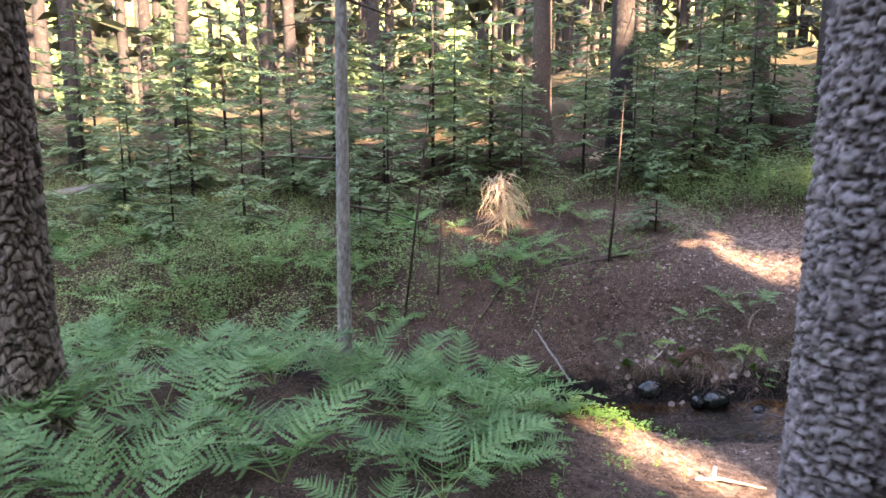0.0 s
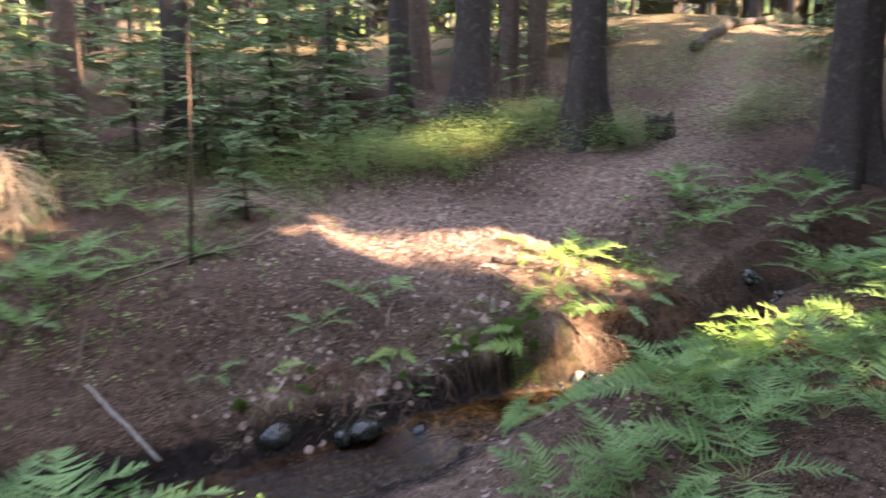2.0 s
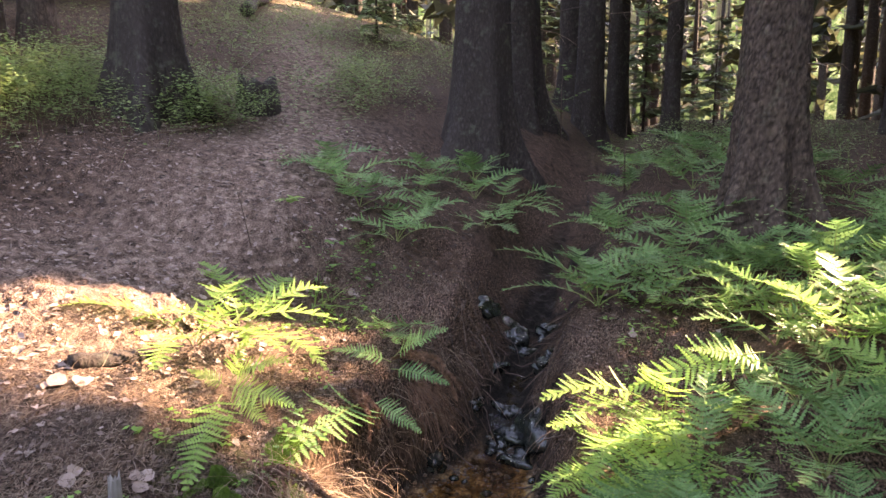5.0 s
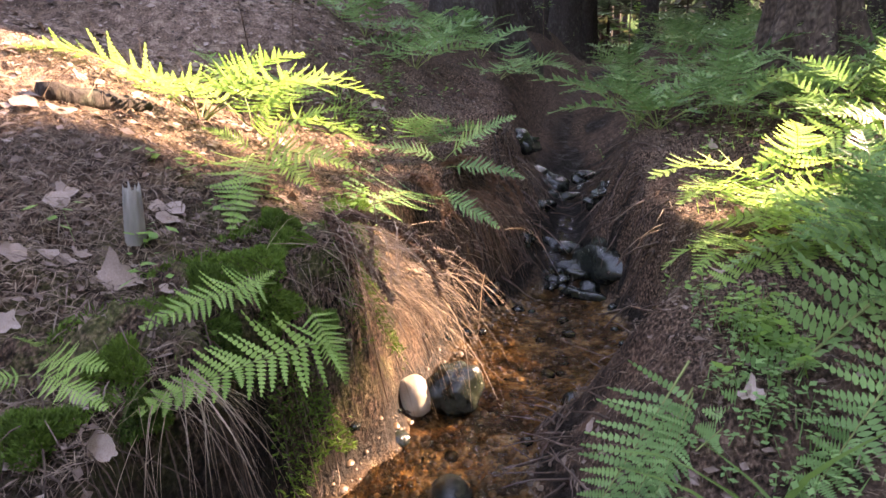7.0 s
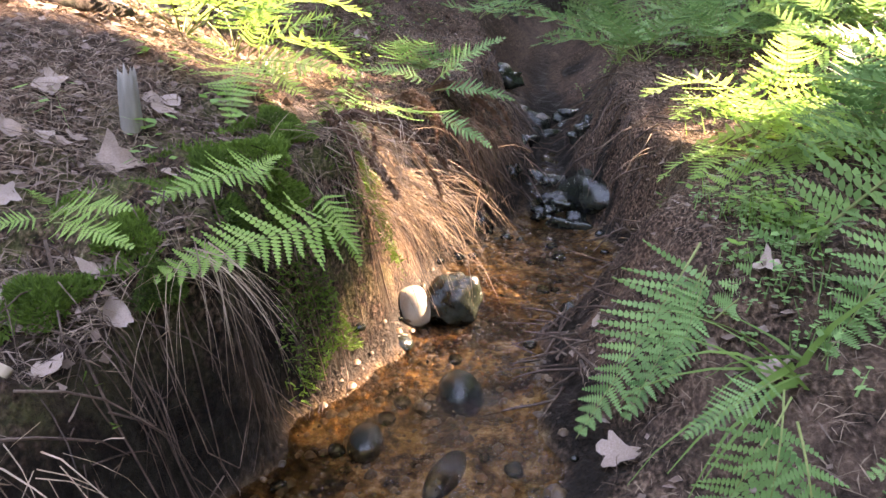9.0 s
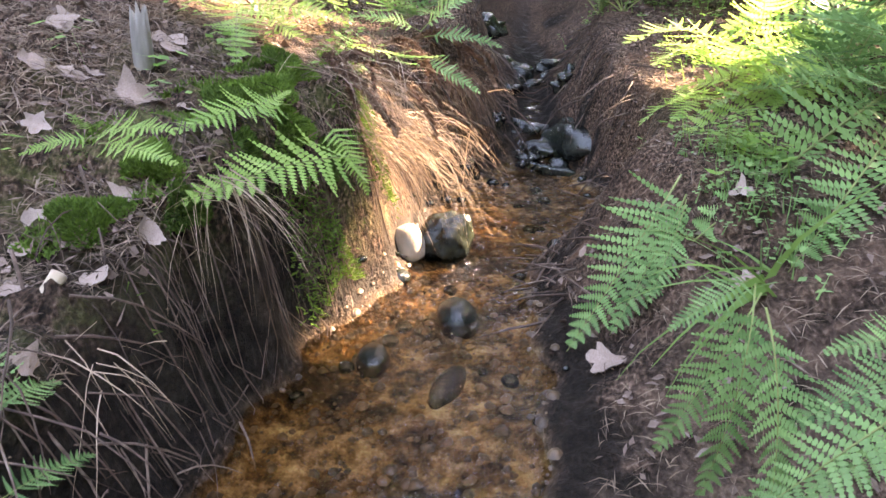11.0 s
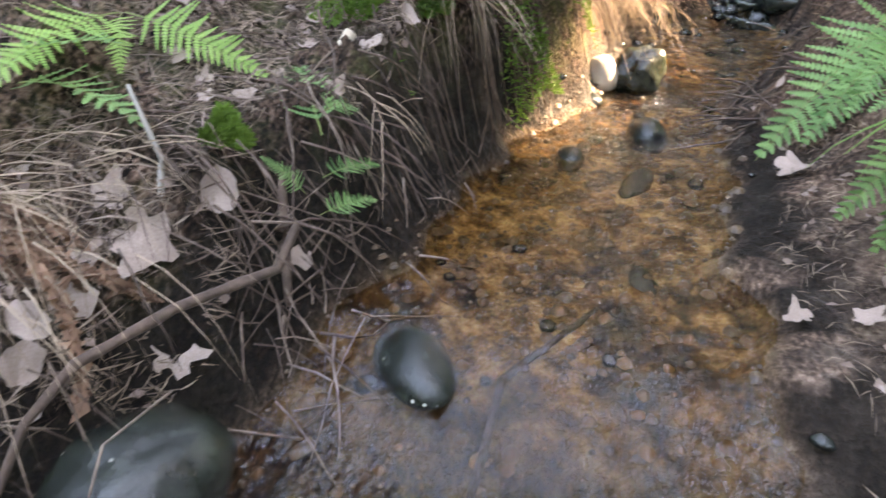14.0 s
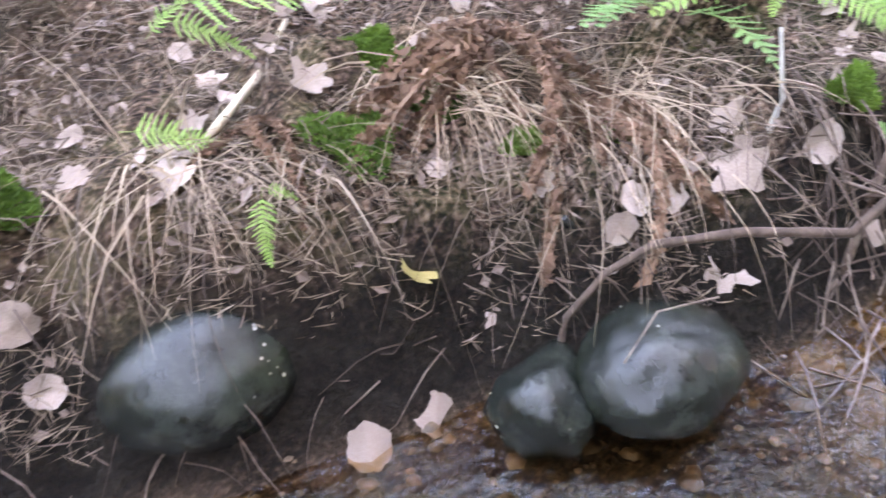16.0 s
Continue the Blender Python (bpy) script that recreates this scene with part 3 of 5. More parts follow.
LIST = [
    # x, y, diameter, bark, detail, label
    (-2.55, 4.0, 0.40, BARK_ROUGH, 1.4, "thick brown tree trunk with rough flaking bark among ferns"),
    (1.31, 2.1, 0.38, BARK_SCALY, 1.3, "large spruce trunk with grey scaly bark beside the path"),
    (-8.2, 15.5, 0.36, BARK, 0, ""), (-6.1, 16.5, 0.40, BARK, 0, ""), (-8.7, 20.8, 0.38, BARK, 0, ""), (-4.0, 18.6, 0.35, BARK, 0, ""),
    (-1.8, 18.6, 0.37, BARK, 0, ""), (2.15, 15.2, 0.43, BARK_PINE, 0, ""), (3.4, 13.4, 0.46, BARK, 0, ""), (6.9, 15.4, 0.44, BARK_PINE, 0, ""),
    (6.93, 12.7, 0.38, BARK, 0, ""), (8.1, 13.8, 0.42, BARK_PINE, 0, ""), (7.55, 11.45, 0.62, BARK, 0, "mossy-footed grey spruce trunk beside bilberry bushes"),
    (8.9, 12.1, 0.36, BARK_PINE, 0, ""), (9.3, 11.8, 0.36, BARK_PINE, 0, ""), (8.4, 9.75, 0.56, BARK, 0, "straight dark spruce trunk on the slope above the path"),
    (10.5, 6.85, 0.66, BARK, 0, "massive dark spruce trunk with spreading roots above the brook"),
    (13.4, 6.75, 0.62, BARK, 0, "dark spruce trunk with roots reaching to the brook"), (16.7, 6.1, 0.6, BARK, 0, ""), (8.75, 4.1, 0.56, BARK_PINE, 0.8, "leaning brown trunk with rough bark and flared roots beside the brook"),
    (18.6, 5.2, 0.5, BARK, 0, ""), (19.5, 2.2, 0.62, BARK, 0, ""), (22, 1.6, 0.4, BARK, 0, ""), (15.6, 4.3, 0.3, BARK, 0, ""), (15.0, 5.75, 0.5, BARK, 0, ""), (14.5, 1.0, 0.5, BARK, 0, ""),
]
taken = []
for x, y, dia, bark, detail, label in LIST:
    spruce(x, y, dia, rng, label or ("spruce trunk with reddish brown bark among others in the forest" if bark is BARK_PINE else "tall straight spruce trunk with grey-brown bark in the forest"), bark=bark, detail=detail, twigs=0 if detail > 0.9 else 14, flare=2.0 if bark is BARK_PINE and dia > 0.5 else 1.5 if dia > 0.5 else 0.7)
    taken.append((x, y))
spruce(-0.85, 5.68, 0.125, rng, "slender grey-barked young tree standing among ferns", "slender_tree", BARK_GREY, 0, twigs=10, height=12, flare=0.5, low=0.72)
# trees strewn all round, also out of view, so their crowns shade the floor
for i in range(4000):
    if len(taken) > 120:
        break
    r, a = rng.uniform(9, 40), rng.uniform(0, 6.28)
    x, y = 3 + r * math.cos(a), 5 + r * math.sin(a)
    clear = 4.5 if r < 18 else 2.6
    if min(math.hypot(x - p, y - q) for p, q in taken) < clear or abs(y - float(stream_y(x))) < 1.2:
        continue
    if in_sunbeam(x, y) or y > 8 and math.hypot(x - 2, y - 3) < 13:
        continue
    if 0 < x - 3 and -0.1 * x < y - 4.5 < 0.7 * x and r < 18:
        continue
    dia = rng.uniform(0.24, 0.5)
    spruce(x, y, dia, rng, "tall spruce trunk with grey-brown bark further off in the forest", bark=rng.choice((BARK, BARK, BARK_PINE)), twigs=10 if r < 24 else 4, sides=16)
    taken.append((x, y))


# denser stand added out of view towards the sun, to shade brook and banks
for i in range(3000):
    if len(taken) > 195:
        break
    k, side = rng.uniform(7, 33), rng.uniform(-15, 13)
    x, y = 3.5 + 0.62 * k + 0.785 * side, 7 - 0.785 * k + 0.62 * side
    if min(math.hypot(x - p, y - q) for p, q in taken) < 2.3 or in_sunbeam(x, y) or y > 3.4 - 0.3 * (x - 3) or math.hypot(x, y) < 4:
        continue
    spruce(x, y, rng.uniform(0.24, 0.42), rng, "unseen spruce added south of the brook to block the sun", twigs=0, sides=12)
    taken.append((x, y))

# three more unseen trees, added to close a sun gap over the south bank
rs = random.Random(29)
for x, y in ((13.7, -7.0), (17.4, -11.7), (15.4, -8.6)):
    spruce(x, y, 0.4, rs, "unseen spruce added south of the brook to block the sun", twigs=0, sides=12)


def far_woods():
    """Woods past the single trees: trunks and foliage that nobody could count."""
    rng = random.Random(21)
    g, leaf = Geo(), Geo()
    for _ in range(620):
        r, a = rng.uniform(28, 80), rng.uniform(0, 6.28)
        x, y = 3 + r * math.cos(a), 5 + r * math.sin(a)
        z = at(x, y, -0.3)
        d = rng.uniform(0.15, 0.3)
        g.tube([(x, y, z), (x, y, z + 9), (x + rng.uniform(-0.5, 0.5), y, z + 22)], [d, d * 0.7, 0.03], 6, False)
        for _ in range(22):
            h = rng.uniform(3.5, 22)
            b = rng.uniform(0, 6.28)
            clump(leaf, rng, Vector((x + math.cos(b) * 1.6, y + math.sin(b) * 1.6, z + h)), rng.uniform(0.9, 1.4), Vector((math.cos(b), math.sin(b), -0.3)))
    for _ in range(10500):
        r, a = rng.uniform(17, 75), rng.uniform(0, 6.28)
        x, y = 3 + r * math.cos(a), 5 + r * math.sin(a)
        clump(leaf, rng, Vector((x, y, at(x, y) + 0.1 + 12 * rng.random() ** 1.7)), rng.uniform(0.25, 0.9), Vector((rng.uniform(-1, 1), rng.uniform(-1, 1), 0.2)))
    t = thing("far_woods", "distant spruce woods of many thin trunks and green undergrowth", "forest", kind="stuff")
    part("trunks", g, BARK, t)
    part("foliage", leaf, FAR_LEAF, t, "sunlit green foliage", False)


# backdrop ring whose painted woods glow a little
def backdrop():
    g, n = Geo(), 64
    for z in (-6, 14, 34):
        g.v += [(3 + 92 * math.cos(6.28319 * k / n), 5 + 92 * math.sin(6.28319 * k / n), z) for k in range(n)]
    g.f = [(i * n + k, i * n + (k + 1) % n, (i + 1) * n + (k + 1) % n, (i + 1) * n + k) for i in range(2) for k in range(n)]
    tagged(new("backdrop", g.mesh("backdrop", m_backdrop())), "painted distant woods with a faint glow closing the view", "backdrop", kind="structure")


far_woods()
backdrop()


# ---- ferns ----
def frond_geo(rng, pairs, lobes, bare=0.3, arch=(72, -8), width=0.2):
    """A frond one metre long, springing from the origin towards +x: leaf blade and stem."""
    leaf, stem = Geo(), Geo()
    n = 24
    pts, p = [], Vector((0, 0, 0))
    side = rng.uniform(-0.06, 0.06)
    for i in range(n + 1):
        pts.append(p.copy())
        s = i / n
        ang = radians(arch[0] + (arch[1] - arch[0]) * s ** 0.8)
        p = p + Vector((math.cos(ang), side * s, math.sin(ang))) / n
    stem.tube(pts[::2], [0.006 * (1 - 0.8 * i / n) for i in range(0, n + 1, 2)], 4, False)

    def on(s):
        f = min(s * n, n - 1e-4)
        k = int(f)
        return pts[k].lerp(pts[k + 1], f - k), (pts[k + 1] - pts[k]).normalized()

    for i in range(pairs):
        u = i / pairs
        s = bare + (1 - bare) * u ** 0.9
        o, along = on(s)
        up = along.cross(Vector((0, 1, 0))) * -1
        size = width * (1 - u) ** 0.85 * (0.8 + 0.2 * min(1, u * 6)) + 0.012
        for sgn in (1, -1):
            size_k = size * rng.uniform(0.78, 1.1)
            fwd = 0.28 + 0.35 * u
            out = (Vector((0, sgn, 0)) + along * (fwd + rng.uniform(-0.12, 0.12)) + up * rng.uniform(-0.3, 0.22)).normalized()
            cross = along - out * along.dot(out)
            cross.normalize()
            drop = rng.uniform(0.05, 0.28)
            ax = []
            for k in range(lobes + 1):
                q = k / lobes
                ax.append(o + out * size_k * q + up * (0.06 * size_k * q - drop * size_k * q * q) + cross * 0.08 * size_k * q * q)
            wide = (1 - bare) / pairs * 0.52
            k0 = len(leaf.v)
            leaf.v.extend(tuple(a) for a in ax)
            for k in range(lobes):
                q = (k + 0.5) / lobes
                w = wide * (1 - q) ** 0.55
                step = size_k / lobes
                for e in (1, -1):
                    b = len(leaf.v)
                    tip = ax[k] + out * step * rng.uniform(0.55, 0.8) + cross * e * w * rng.uniform(0.9, 1.08) - up * w * 0.15
                    mid = ax[k] + out * step * 0.06 + cross * e * w * 0.6
                    end = ax[k].lerp(ax[k + 1], 0.86) + cross * e * w * 0.28
                    leaf.v.extend((tuple(mid), tuple(tip), tuple(end)))
                    leaf.f.append((k0 + k, b, b + 1, b + 2, k0 + k + 1) if e * sgn > 0 else (k0 + k + 1, b + 2, b + 1, b, k0 + k))
    return leaf, stem


def frond_set(seed, pairs, lobes, count, mat, bow=None, **kw):
    r = random.Random(seed)
    out = []
    for _ in range(count):
        leaf, stem = frond_geo(r, pairs, lobes, arch=bow or (r.uniform(62, 78), r.uniform(-22, 6)), **kw)
        g = Geo()
        g.add(leaf.v, leaf.f)
        a = len(g.f)
        g.add(stem.v, stem.f)
        me = g.mesh("frond", mat, False)
        me.materials.append(FERN_STEM)
        me.polygons.foreach_set("material_index", [0] * a + [1] * (len(g.f) - a))
        out.append(me)
    return out


FINE = frond_set(1, 15, 8, 4, FERN, width=0.3)
FLAT = frond_set(5, 17, 9, 4, FERN, bare=0.16, width=0.25, bow=(16, -20))
FLAT_Y = frond_set(6, 17, 9, 4, FERN_LIT, bare=0.16, width=0.27, bow=(16, -20))
FINE_Y = frond_set(2, 15, 8, 3, FERN_LIT, width=0.3)
MID = frond_set(3, 11, 6, 4, FERN, width=0.28)
MID_Y = frond_set(4, 11, 6, 3, FERN_LIT, width=0.28)


def fern(x, y, size, rng, meshes, count=6, label="green lady fern with feathery fronds on the forest floor", az=None, spread=0.6, z=None, lift=0, group="ferns"):
    """A fern: fronds springing from one crown. az: the way it leans, in degrees."""
    t = thing("fern", label, "fern", group, Matrix.Translation((x, y, at(x, y, -0.02) if z is None else z)))
    for k in range(count):
        a = 360 * k / count + rng.uniform(-25, 25) if az is None else az + spread * rng.uniform(-60, 60) if count > 1 else az
        ob = part("frond", rng.choice(meshes), None, t)
        ob.matrix_local = pose(0, 0, 0, rng.uniform(-14, 14), lift + rng.uniform(-14, 22), a) @ Matrix.Scale(size * rng.uniform(0.75, 1.1), 4)
    return t


def fern_field(seed, x0, x1, y0, y1, count, size, meshes, gap=0.3, keep=None, **kw):
    r = random.Random(seed)
    spots = []
    for _ in range(count * 12):
        x, y = r.uniform(x0, x1), r.uniform(y0, y1)
        if len(spots) >= count:
            break
        if abs(y - float(stream_y(x))) < float(half_w(x)) + 0.12 or (keep and not keep(x, y)):
            continue
        if any((x - a) ** 2 + (y - b) ** 2 < gap * gap for a, b in spots):
            continue
        spots.append((x, y))
        fern(x, y, r.uniform(*size), r, meshes, r.choice((5, 6, 7)), **kw)


WALK = ((0, 0), (-0.2, 1), (0.44, 2.4), (1.2, 3.7), (1.54, 4.3), (2.2, 5.1), (2.8, 5.9), (2.85, 6.25), (2.2, 6.34))


def off_path(x, y, d):
    return min(math.hypot(x - a, y - b) for a, b in WALK) > d


fern_field(31, -4.2, 0.9, 2.6, 6.6, 62, (0.45, 0.95), FINE, 0.42, lambda x, y: x < 0.9 - 0.25 * max(0, y - 3.4) + (0.5 if y > 5.4 else 0) and math.hypot(x, y) > 2.6 and off_path(x, y, 0.95))
fern_field(32, -7, -0.5, 6, 11, 45, (0.5, 0.8), MID, 0.5)
fern_field(33, 4.3, 8.2, 3.0, 5.3, 60, (0.36, 0.62), FINE, 0.3, lambda x, y: y < 5.25 - 0.2 * (x - 4.3) and math.hypot(x - 2.2, y - 5.3) > 1.7)
fern_field(34, 6.8, 13, 3.0, 5.6, 40, (0.5, 0.75), MID, 0.4, lambda x, y: math.hypot(x - 8.75, y - 4.1) > 0.6)
fern_field(36, -1.8, 2.4, 8.2, 10.8, 20, (0.35, 0.58), MID, 0.45)
fern_field(35, 7.0, 9.6, 6.4, 7.3, 7, (0.5, 0.65), MID, 0.4)


# ---- stones in and beside the brook ----
def stone(x, y, z, sx, sy, sz, rng, mat, label, turn=0.0, rough=0.07, res=4):
    bm = bmesh.new()
    bmesh.ops.create_icosphere(bm, subdivisions=res, radius=1)
    o = Vector((rng.uniform(0, 50), rng.uniform(0, 50), rng.uniform(0, 50)))
    for v in bm.verts:
        c = v.co.copy()
        k = 1 + rough * (noise.noise(c * 1.1 + o) * 1.6 + noise.noise(c * 2.7 + o) * 0.5 + noise.noise(c * 6 + o) * 0.22)
        v.co = Vector((c.x * sx, c.y * sy, c.z * sz)) * k
    for f in bm.faces:
        f.smooth = True
    me = bpy.data.meshes.new("stone")
    bm.to_mesh(me)
    bm.free()
    me.materials.append(mat)
    return thing("stone", label, "stone", "stones in the brook", pose(x, y, z, 0, 0, turn), me)


rng = random.Random(8)
WETB = "dark wet rounded boulder at the edge of the brook"
stone(2.89, 6.88, -0.045, 0.135, 0.11, 0.096, rng, STONE, WETB, 10, 0.08, 5)
stone(2.73, 6.94, -0.1, 0.088, 0.08, 0.085, rng, STONE, "small dark wet boulder standing in the brook", 25, 0.2)
stone(2.29, 7.2, -0.06, 0.145, 0.11, 0.115, rng, STONE, "dark wet boulder under overhanging roots and litter", 0)
stone(2.5, 7.23, 0.0, 0.06, 0.055, 0.06, rng, STONE, "wet dark stone wedged under the bank")
stone(2.45, 7.13, -0.16, 0.035, 0.03, 0.03, rng, STONE, "small wet stone at the water's edge")
stone(2.86, 7.11, 0.1, 0.05, 0.045, 0.04, rng, STONE, "small mossy grey stone in the bank", 30, 0.2)
stone(3.24, 6.64, -0.045, 0.1, 0.06, 0.042, rng, STONE, "flat green-black stone in a small rapid", 40)
stone(4.95, 6.38, 0.05, 0.1, 0.08, 0.1, rng, STONE, "mossy dark boulder in the brook", -40, 0.2)
stone(4.89, 6.51, 0.045, 0.07, 0.06, 0.07, rng, STONE_DRY, "pale rounded stone at the foot of the bank", 20)
stone(4.18, 6.52, -0.015, 0.075, 0.04, 0.03, rng, STONE, "smooth blue-grey wet stone in shallow water", 5)
stone(4.42, 6.33, -0.01, 0.085, 0.06, 0.05, rng, STONE, "dark wet stone in shallow water", 10)
stone(3.9, 6.12, -0.01, 0.07, 0.045, 0.03, rng, STONE, "flat dark wet stone at the water's edge", 0)
stone(5.02, 6.0, 0.0, 0.05, 0.04, 0.035, rng, STONE, "small dark wet stone in the brook", 0)
stone(6.5, 5.75, 0.14, 0.24, 0.16, 0.14, rng, STONE, "large dark rock over which the brook falls", 20, 0.2)
stone(6.1, 6.36, 0.05, 0.12, 0.09, 0.08, rng, STONE, "dark rock at the pool's edge", 10, 0.2)
stone(4.68, 6.53, 0.01, 0.055, 0.04, 0.03, rng, STONE, "small wet stone in the sunlit shallows", 50)
stone(4.6, 6.6, 0.03, 0.04, 0.035, 0.03, rng, STONE_DRY, "small pale stone at the foot of the bank")
stone(4.42, 6.66, 0.02, 0.06, 0.045, 0.04, rng, STONE, "wet dark stone at the foot of the bank")
stone(4.09, 6.34, -0.035, 0.09, 0.03, 0.035, rng, STONE, "long dark stone under rippling water", -20)
stone(3.62, 6.3, -0.06, 0.08, 0.035, 0.025, rng, STONE, "green-brown stone lying under shallow water", 15)
stone(3.77, 6.1, 0.0, 0.03, 0.025, 0.02, rng, STONE, "small dark wet stone at the water's edge")
r = random.Random(77)
for k in range(46):
    x = r.uniform(2.6, 6.1)
    y = float(stream_y(x)) + r.uniform(-1, 1) * float(half_w(x)) * 1.02
    s = r.uniform(0.008, 0.028)
    stone(x, y, at(x, y, s * 0.3), s * 1.2, s, s * 0.7, r, STONE, "small pebble in the brook bed", r.uniform(0, 180), 0.15, 2)
for k in range(13):
    x = r.uniform(6.3, 7.6)
    y = float(stream_y(x)) + r.uniform(-0.28, 0.32)
    s = r.uniform(0.05, 0.13)
    stone(x, y, at(x, y, -s * 0.45), s * 1.35, s, s * 0.7, r, STONE, "dark wet stone in the small cascade", r.uniform(0, 180), 0.55, 4)


def bed_gravel(seed, count):
    """Gravel too small to count on the stream bed."""
    r, g = random.Random(seed), Geo()
    for _ in range(count):
        x = r.uniform(2.3, 6.2)
        y = float(stream_y(x)) + r.uniform(-1, 1) * float(half_w(x)) * 0.92
        s = 0.004 + 0.012 * r.random() ** 3
        z, a = at(x, y, s * 0.2), r.uniform(0, 6.28)
        ring = []
        for k in range(6):
            t = a + k * math.pi / 3
            q = s * r.uniform(0.8, 1.3)
            ring.append((x + q * 1.2 * math.cos(t), y + q * math.sin(t), z))
        top = [(x + (p[0] - x) * 0.55, y + (p[1] - y) * 0.55, z + s * r.uniform(0.4, 0.7)) for p in ring]
        g.add(ring + top, [(k, (k + 1) % 6, 6 + (k + 1) % 6, 6 + k) for k in range(6)] + [tuple(range(6, 12))])
    tagged(new("bed_gravel", g.mesh("bed_gravel", GRAVEL)), "brown and black gravel on the stream bed", "gravel", kind="stuff")


bed_gravel(79, 2600)


# ---- undergrowth and litter ----
def normal_at(x, y):
    e = 0.02
    nx = (land(x - e, y) - land(x + e, y)) / (2 * e)
    ny = (land(x, y - e) - land(x, y + e)) / (2 * e)
    k = 1 / np.sqrt(nx * nx + ny * ny + 1)
    return np.stack([nx * k, ny * k, k], -1)


def scatter(rng, count, x0, x1, y0, y1, wet=False):
    x, y = rng.uniform(x0, x1, count), rng.uniform(y0, y1, count)
    ok = np.abs(y - stream_y(x)) > half_w(x) + (0.0 if wet else 0.04)
    return x[ok], y[ok]


def slivers(name, label, seed, areas, length, width, mat, lift=0.004, steep=0.25):
    """Many thin needles and scraps lying on the ground, in one mesh."""
    rng = np.random.default_rng(seed)
    vs = []
    for count, x0, x1, y0, y1 in areas:
        x, y = scatter(rng, count, x0, x1, y0, y1)
        keep = normal_at(x, y)[:, 2] > rng.uniform(0.2, 0.75, len(x)) * ((x > 3.2) & (x < 4.7))
        x, y = x[keep], y[keep]
        k = len(x)
        p = np.stack([x, y, land(x, y) + lift + rng.uniform(0, 0.006, k)], -1)
        nn = normal_at(x, y)
        a = rng.uniform(0, 2 * np.pi, k)
        d = np.stack([np.cos(a), np.sin(a), rng.normal(0, steep, k)], -1)
        d = d - nn * np.sum(d * nn, -1, keepdims=True) * 0.85
        d /= np.linalg.norm(d, axis=-1, keepdims=True)
        s = np.cross(d, nn + rng.normal(0, 0.3, (k, 3)))
        s /= np.linalg.norm(s, axis=-1, keepdims=True)
        ln, wd = rng.uniform(*length, (k, 1)), rng.uniform(*width, (k, 1))
        bow = nn * ln * rng.uniform(0, 0.2, (k, 1))
        vs.append(np.stack([p - d * ln / 2, p + s * wd / 2 + bow, p + d * ln / 2, p - s * wd / 2 + bow], 1).reshape(-1, 3))
    v = np.concatenate(vs)
    me = bpy.data.meshes.new(name)
    me.from_pydata(v.tolist(), [], np.arange(len(v)).reshape(-1, 4).tolist())
    me.materials.append(mat)
    tagged(new(name, me), label, "litter", kind="stuff")


slivers("needle_litter", "fallen brown spruce needles and straw covering the ground", 51,
        [(46000, 1.8, 5.4, 6.7, 7.9), (4500, 3.0, 5.6, 5.2, 6.2), (12000, 5.2, 7.0, 6.2, 7.4), (6000, 5.4, 7.0, 5.0, 5.9), (14000, 0.6, 7.5, 4.0, 9.5)], (0.02, 0.06), (0.0014, 0.003), GRASS_DRY)
slivers("twig_litter", "short broken brown twigs and stems littering the banks", 52,
        [(2600, 1.8, 4.6, 6.75, 7.7), (1200, 4.6, 7, 6.3, 7.3), (260, 3.2, 6, 5.2, 6.2), (1500, 0, 9, 4.0, 10)], (0.03, 0.11), (0.0016, 0.004), TWIG, 0.012, 0.5)
slivers("leaf_scraps", "crumbled pale dead leaves scattered over the soil", 53,
        [(2200, 1.8, 6.0, 6.7, 8.4), (500, 3.0, 6, 5.0, 6.2), (6000, -1, 10, 3.5, 11)], (0.01, 0.04), (0.007, 0.022), SCRAPS, 0.008, 0.25)
slivers("path_leaves", "small pale dead leaves strewn over the trodden path", 55, [(1700, 4.5, 9.5, 7.2, 9.8), (500, 2.5, 5, 7.4, 9.5)], (0.02, 0.06), (0.014, 0.035), DEAD_LEAF, 0.012, 0.3)
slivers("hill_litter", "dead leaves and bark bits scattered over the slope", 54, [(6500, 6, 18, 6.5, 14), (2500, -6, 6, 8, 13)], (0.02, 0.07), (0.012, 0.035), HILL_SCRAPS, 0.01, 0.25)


def twig_heap(seed, count, place, length, radius, droop=0.0):
    g, r = Geo(), random.Random(seed)
    for _ in range(count):
        p, d = place(r)
        d.normalize()
        n = r.uniform(*length)
        pts = [p]
        for k in range(4):
            d = (d + Vector((r.uniform(-0.22, 0.22), r.uniform(-0.22, 0.22), r.uniform(-0.2, 0.12) - droop))).normalized()
            q = pts[-1] + d * n / 4
            q.z = max(q.z, at(q.x, q.y, 0.004))
            pts.append(q)
        w = r.uniform(*radius)
        g.tube(pts, [w, w * 0.9, w * 0.8, w * 0.6, w * 0.3], 4)
    return g


def bank_twigs(r):
    x = r.uniform(2.0, 4.3)
    y = float(stream_y(x) + half_w(x)) + r.uniform(-0.02, 0.3)
    return Vector((x, y, at(x, y, r.uniform(0.005, 0.05)))), Vector((r.uniform(-1, 1), r.uniform(-0.9, 0.3), r.uniform(-0.5, 0.2)))


tagged(new("bank_twigs", twig_heap(61, 300, bank_twigs, (0.06, 0.22), (0.0007, 0.002), 0.2).mesh("bank_twigs", TWIG)), "tangle of thin dry twigs and roots hanging over the bank", "twigs", kind="stuff")


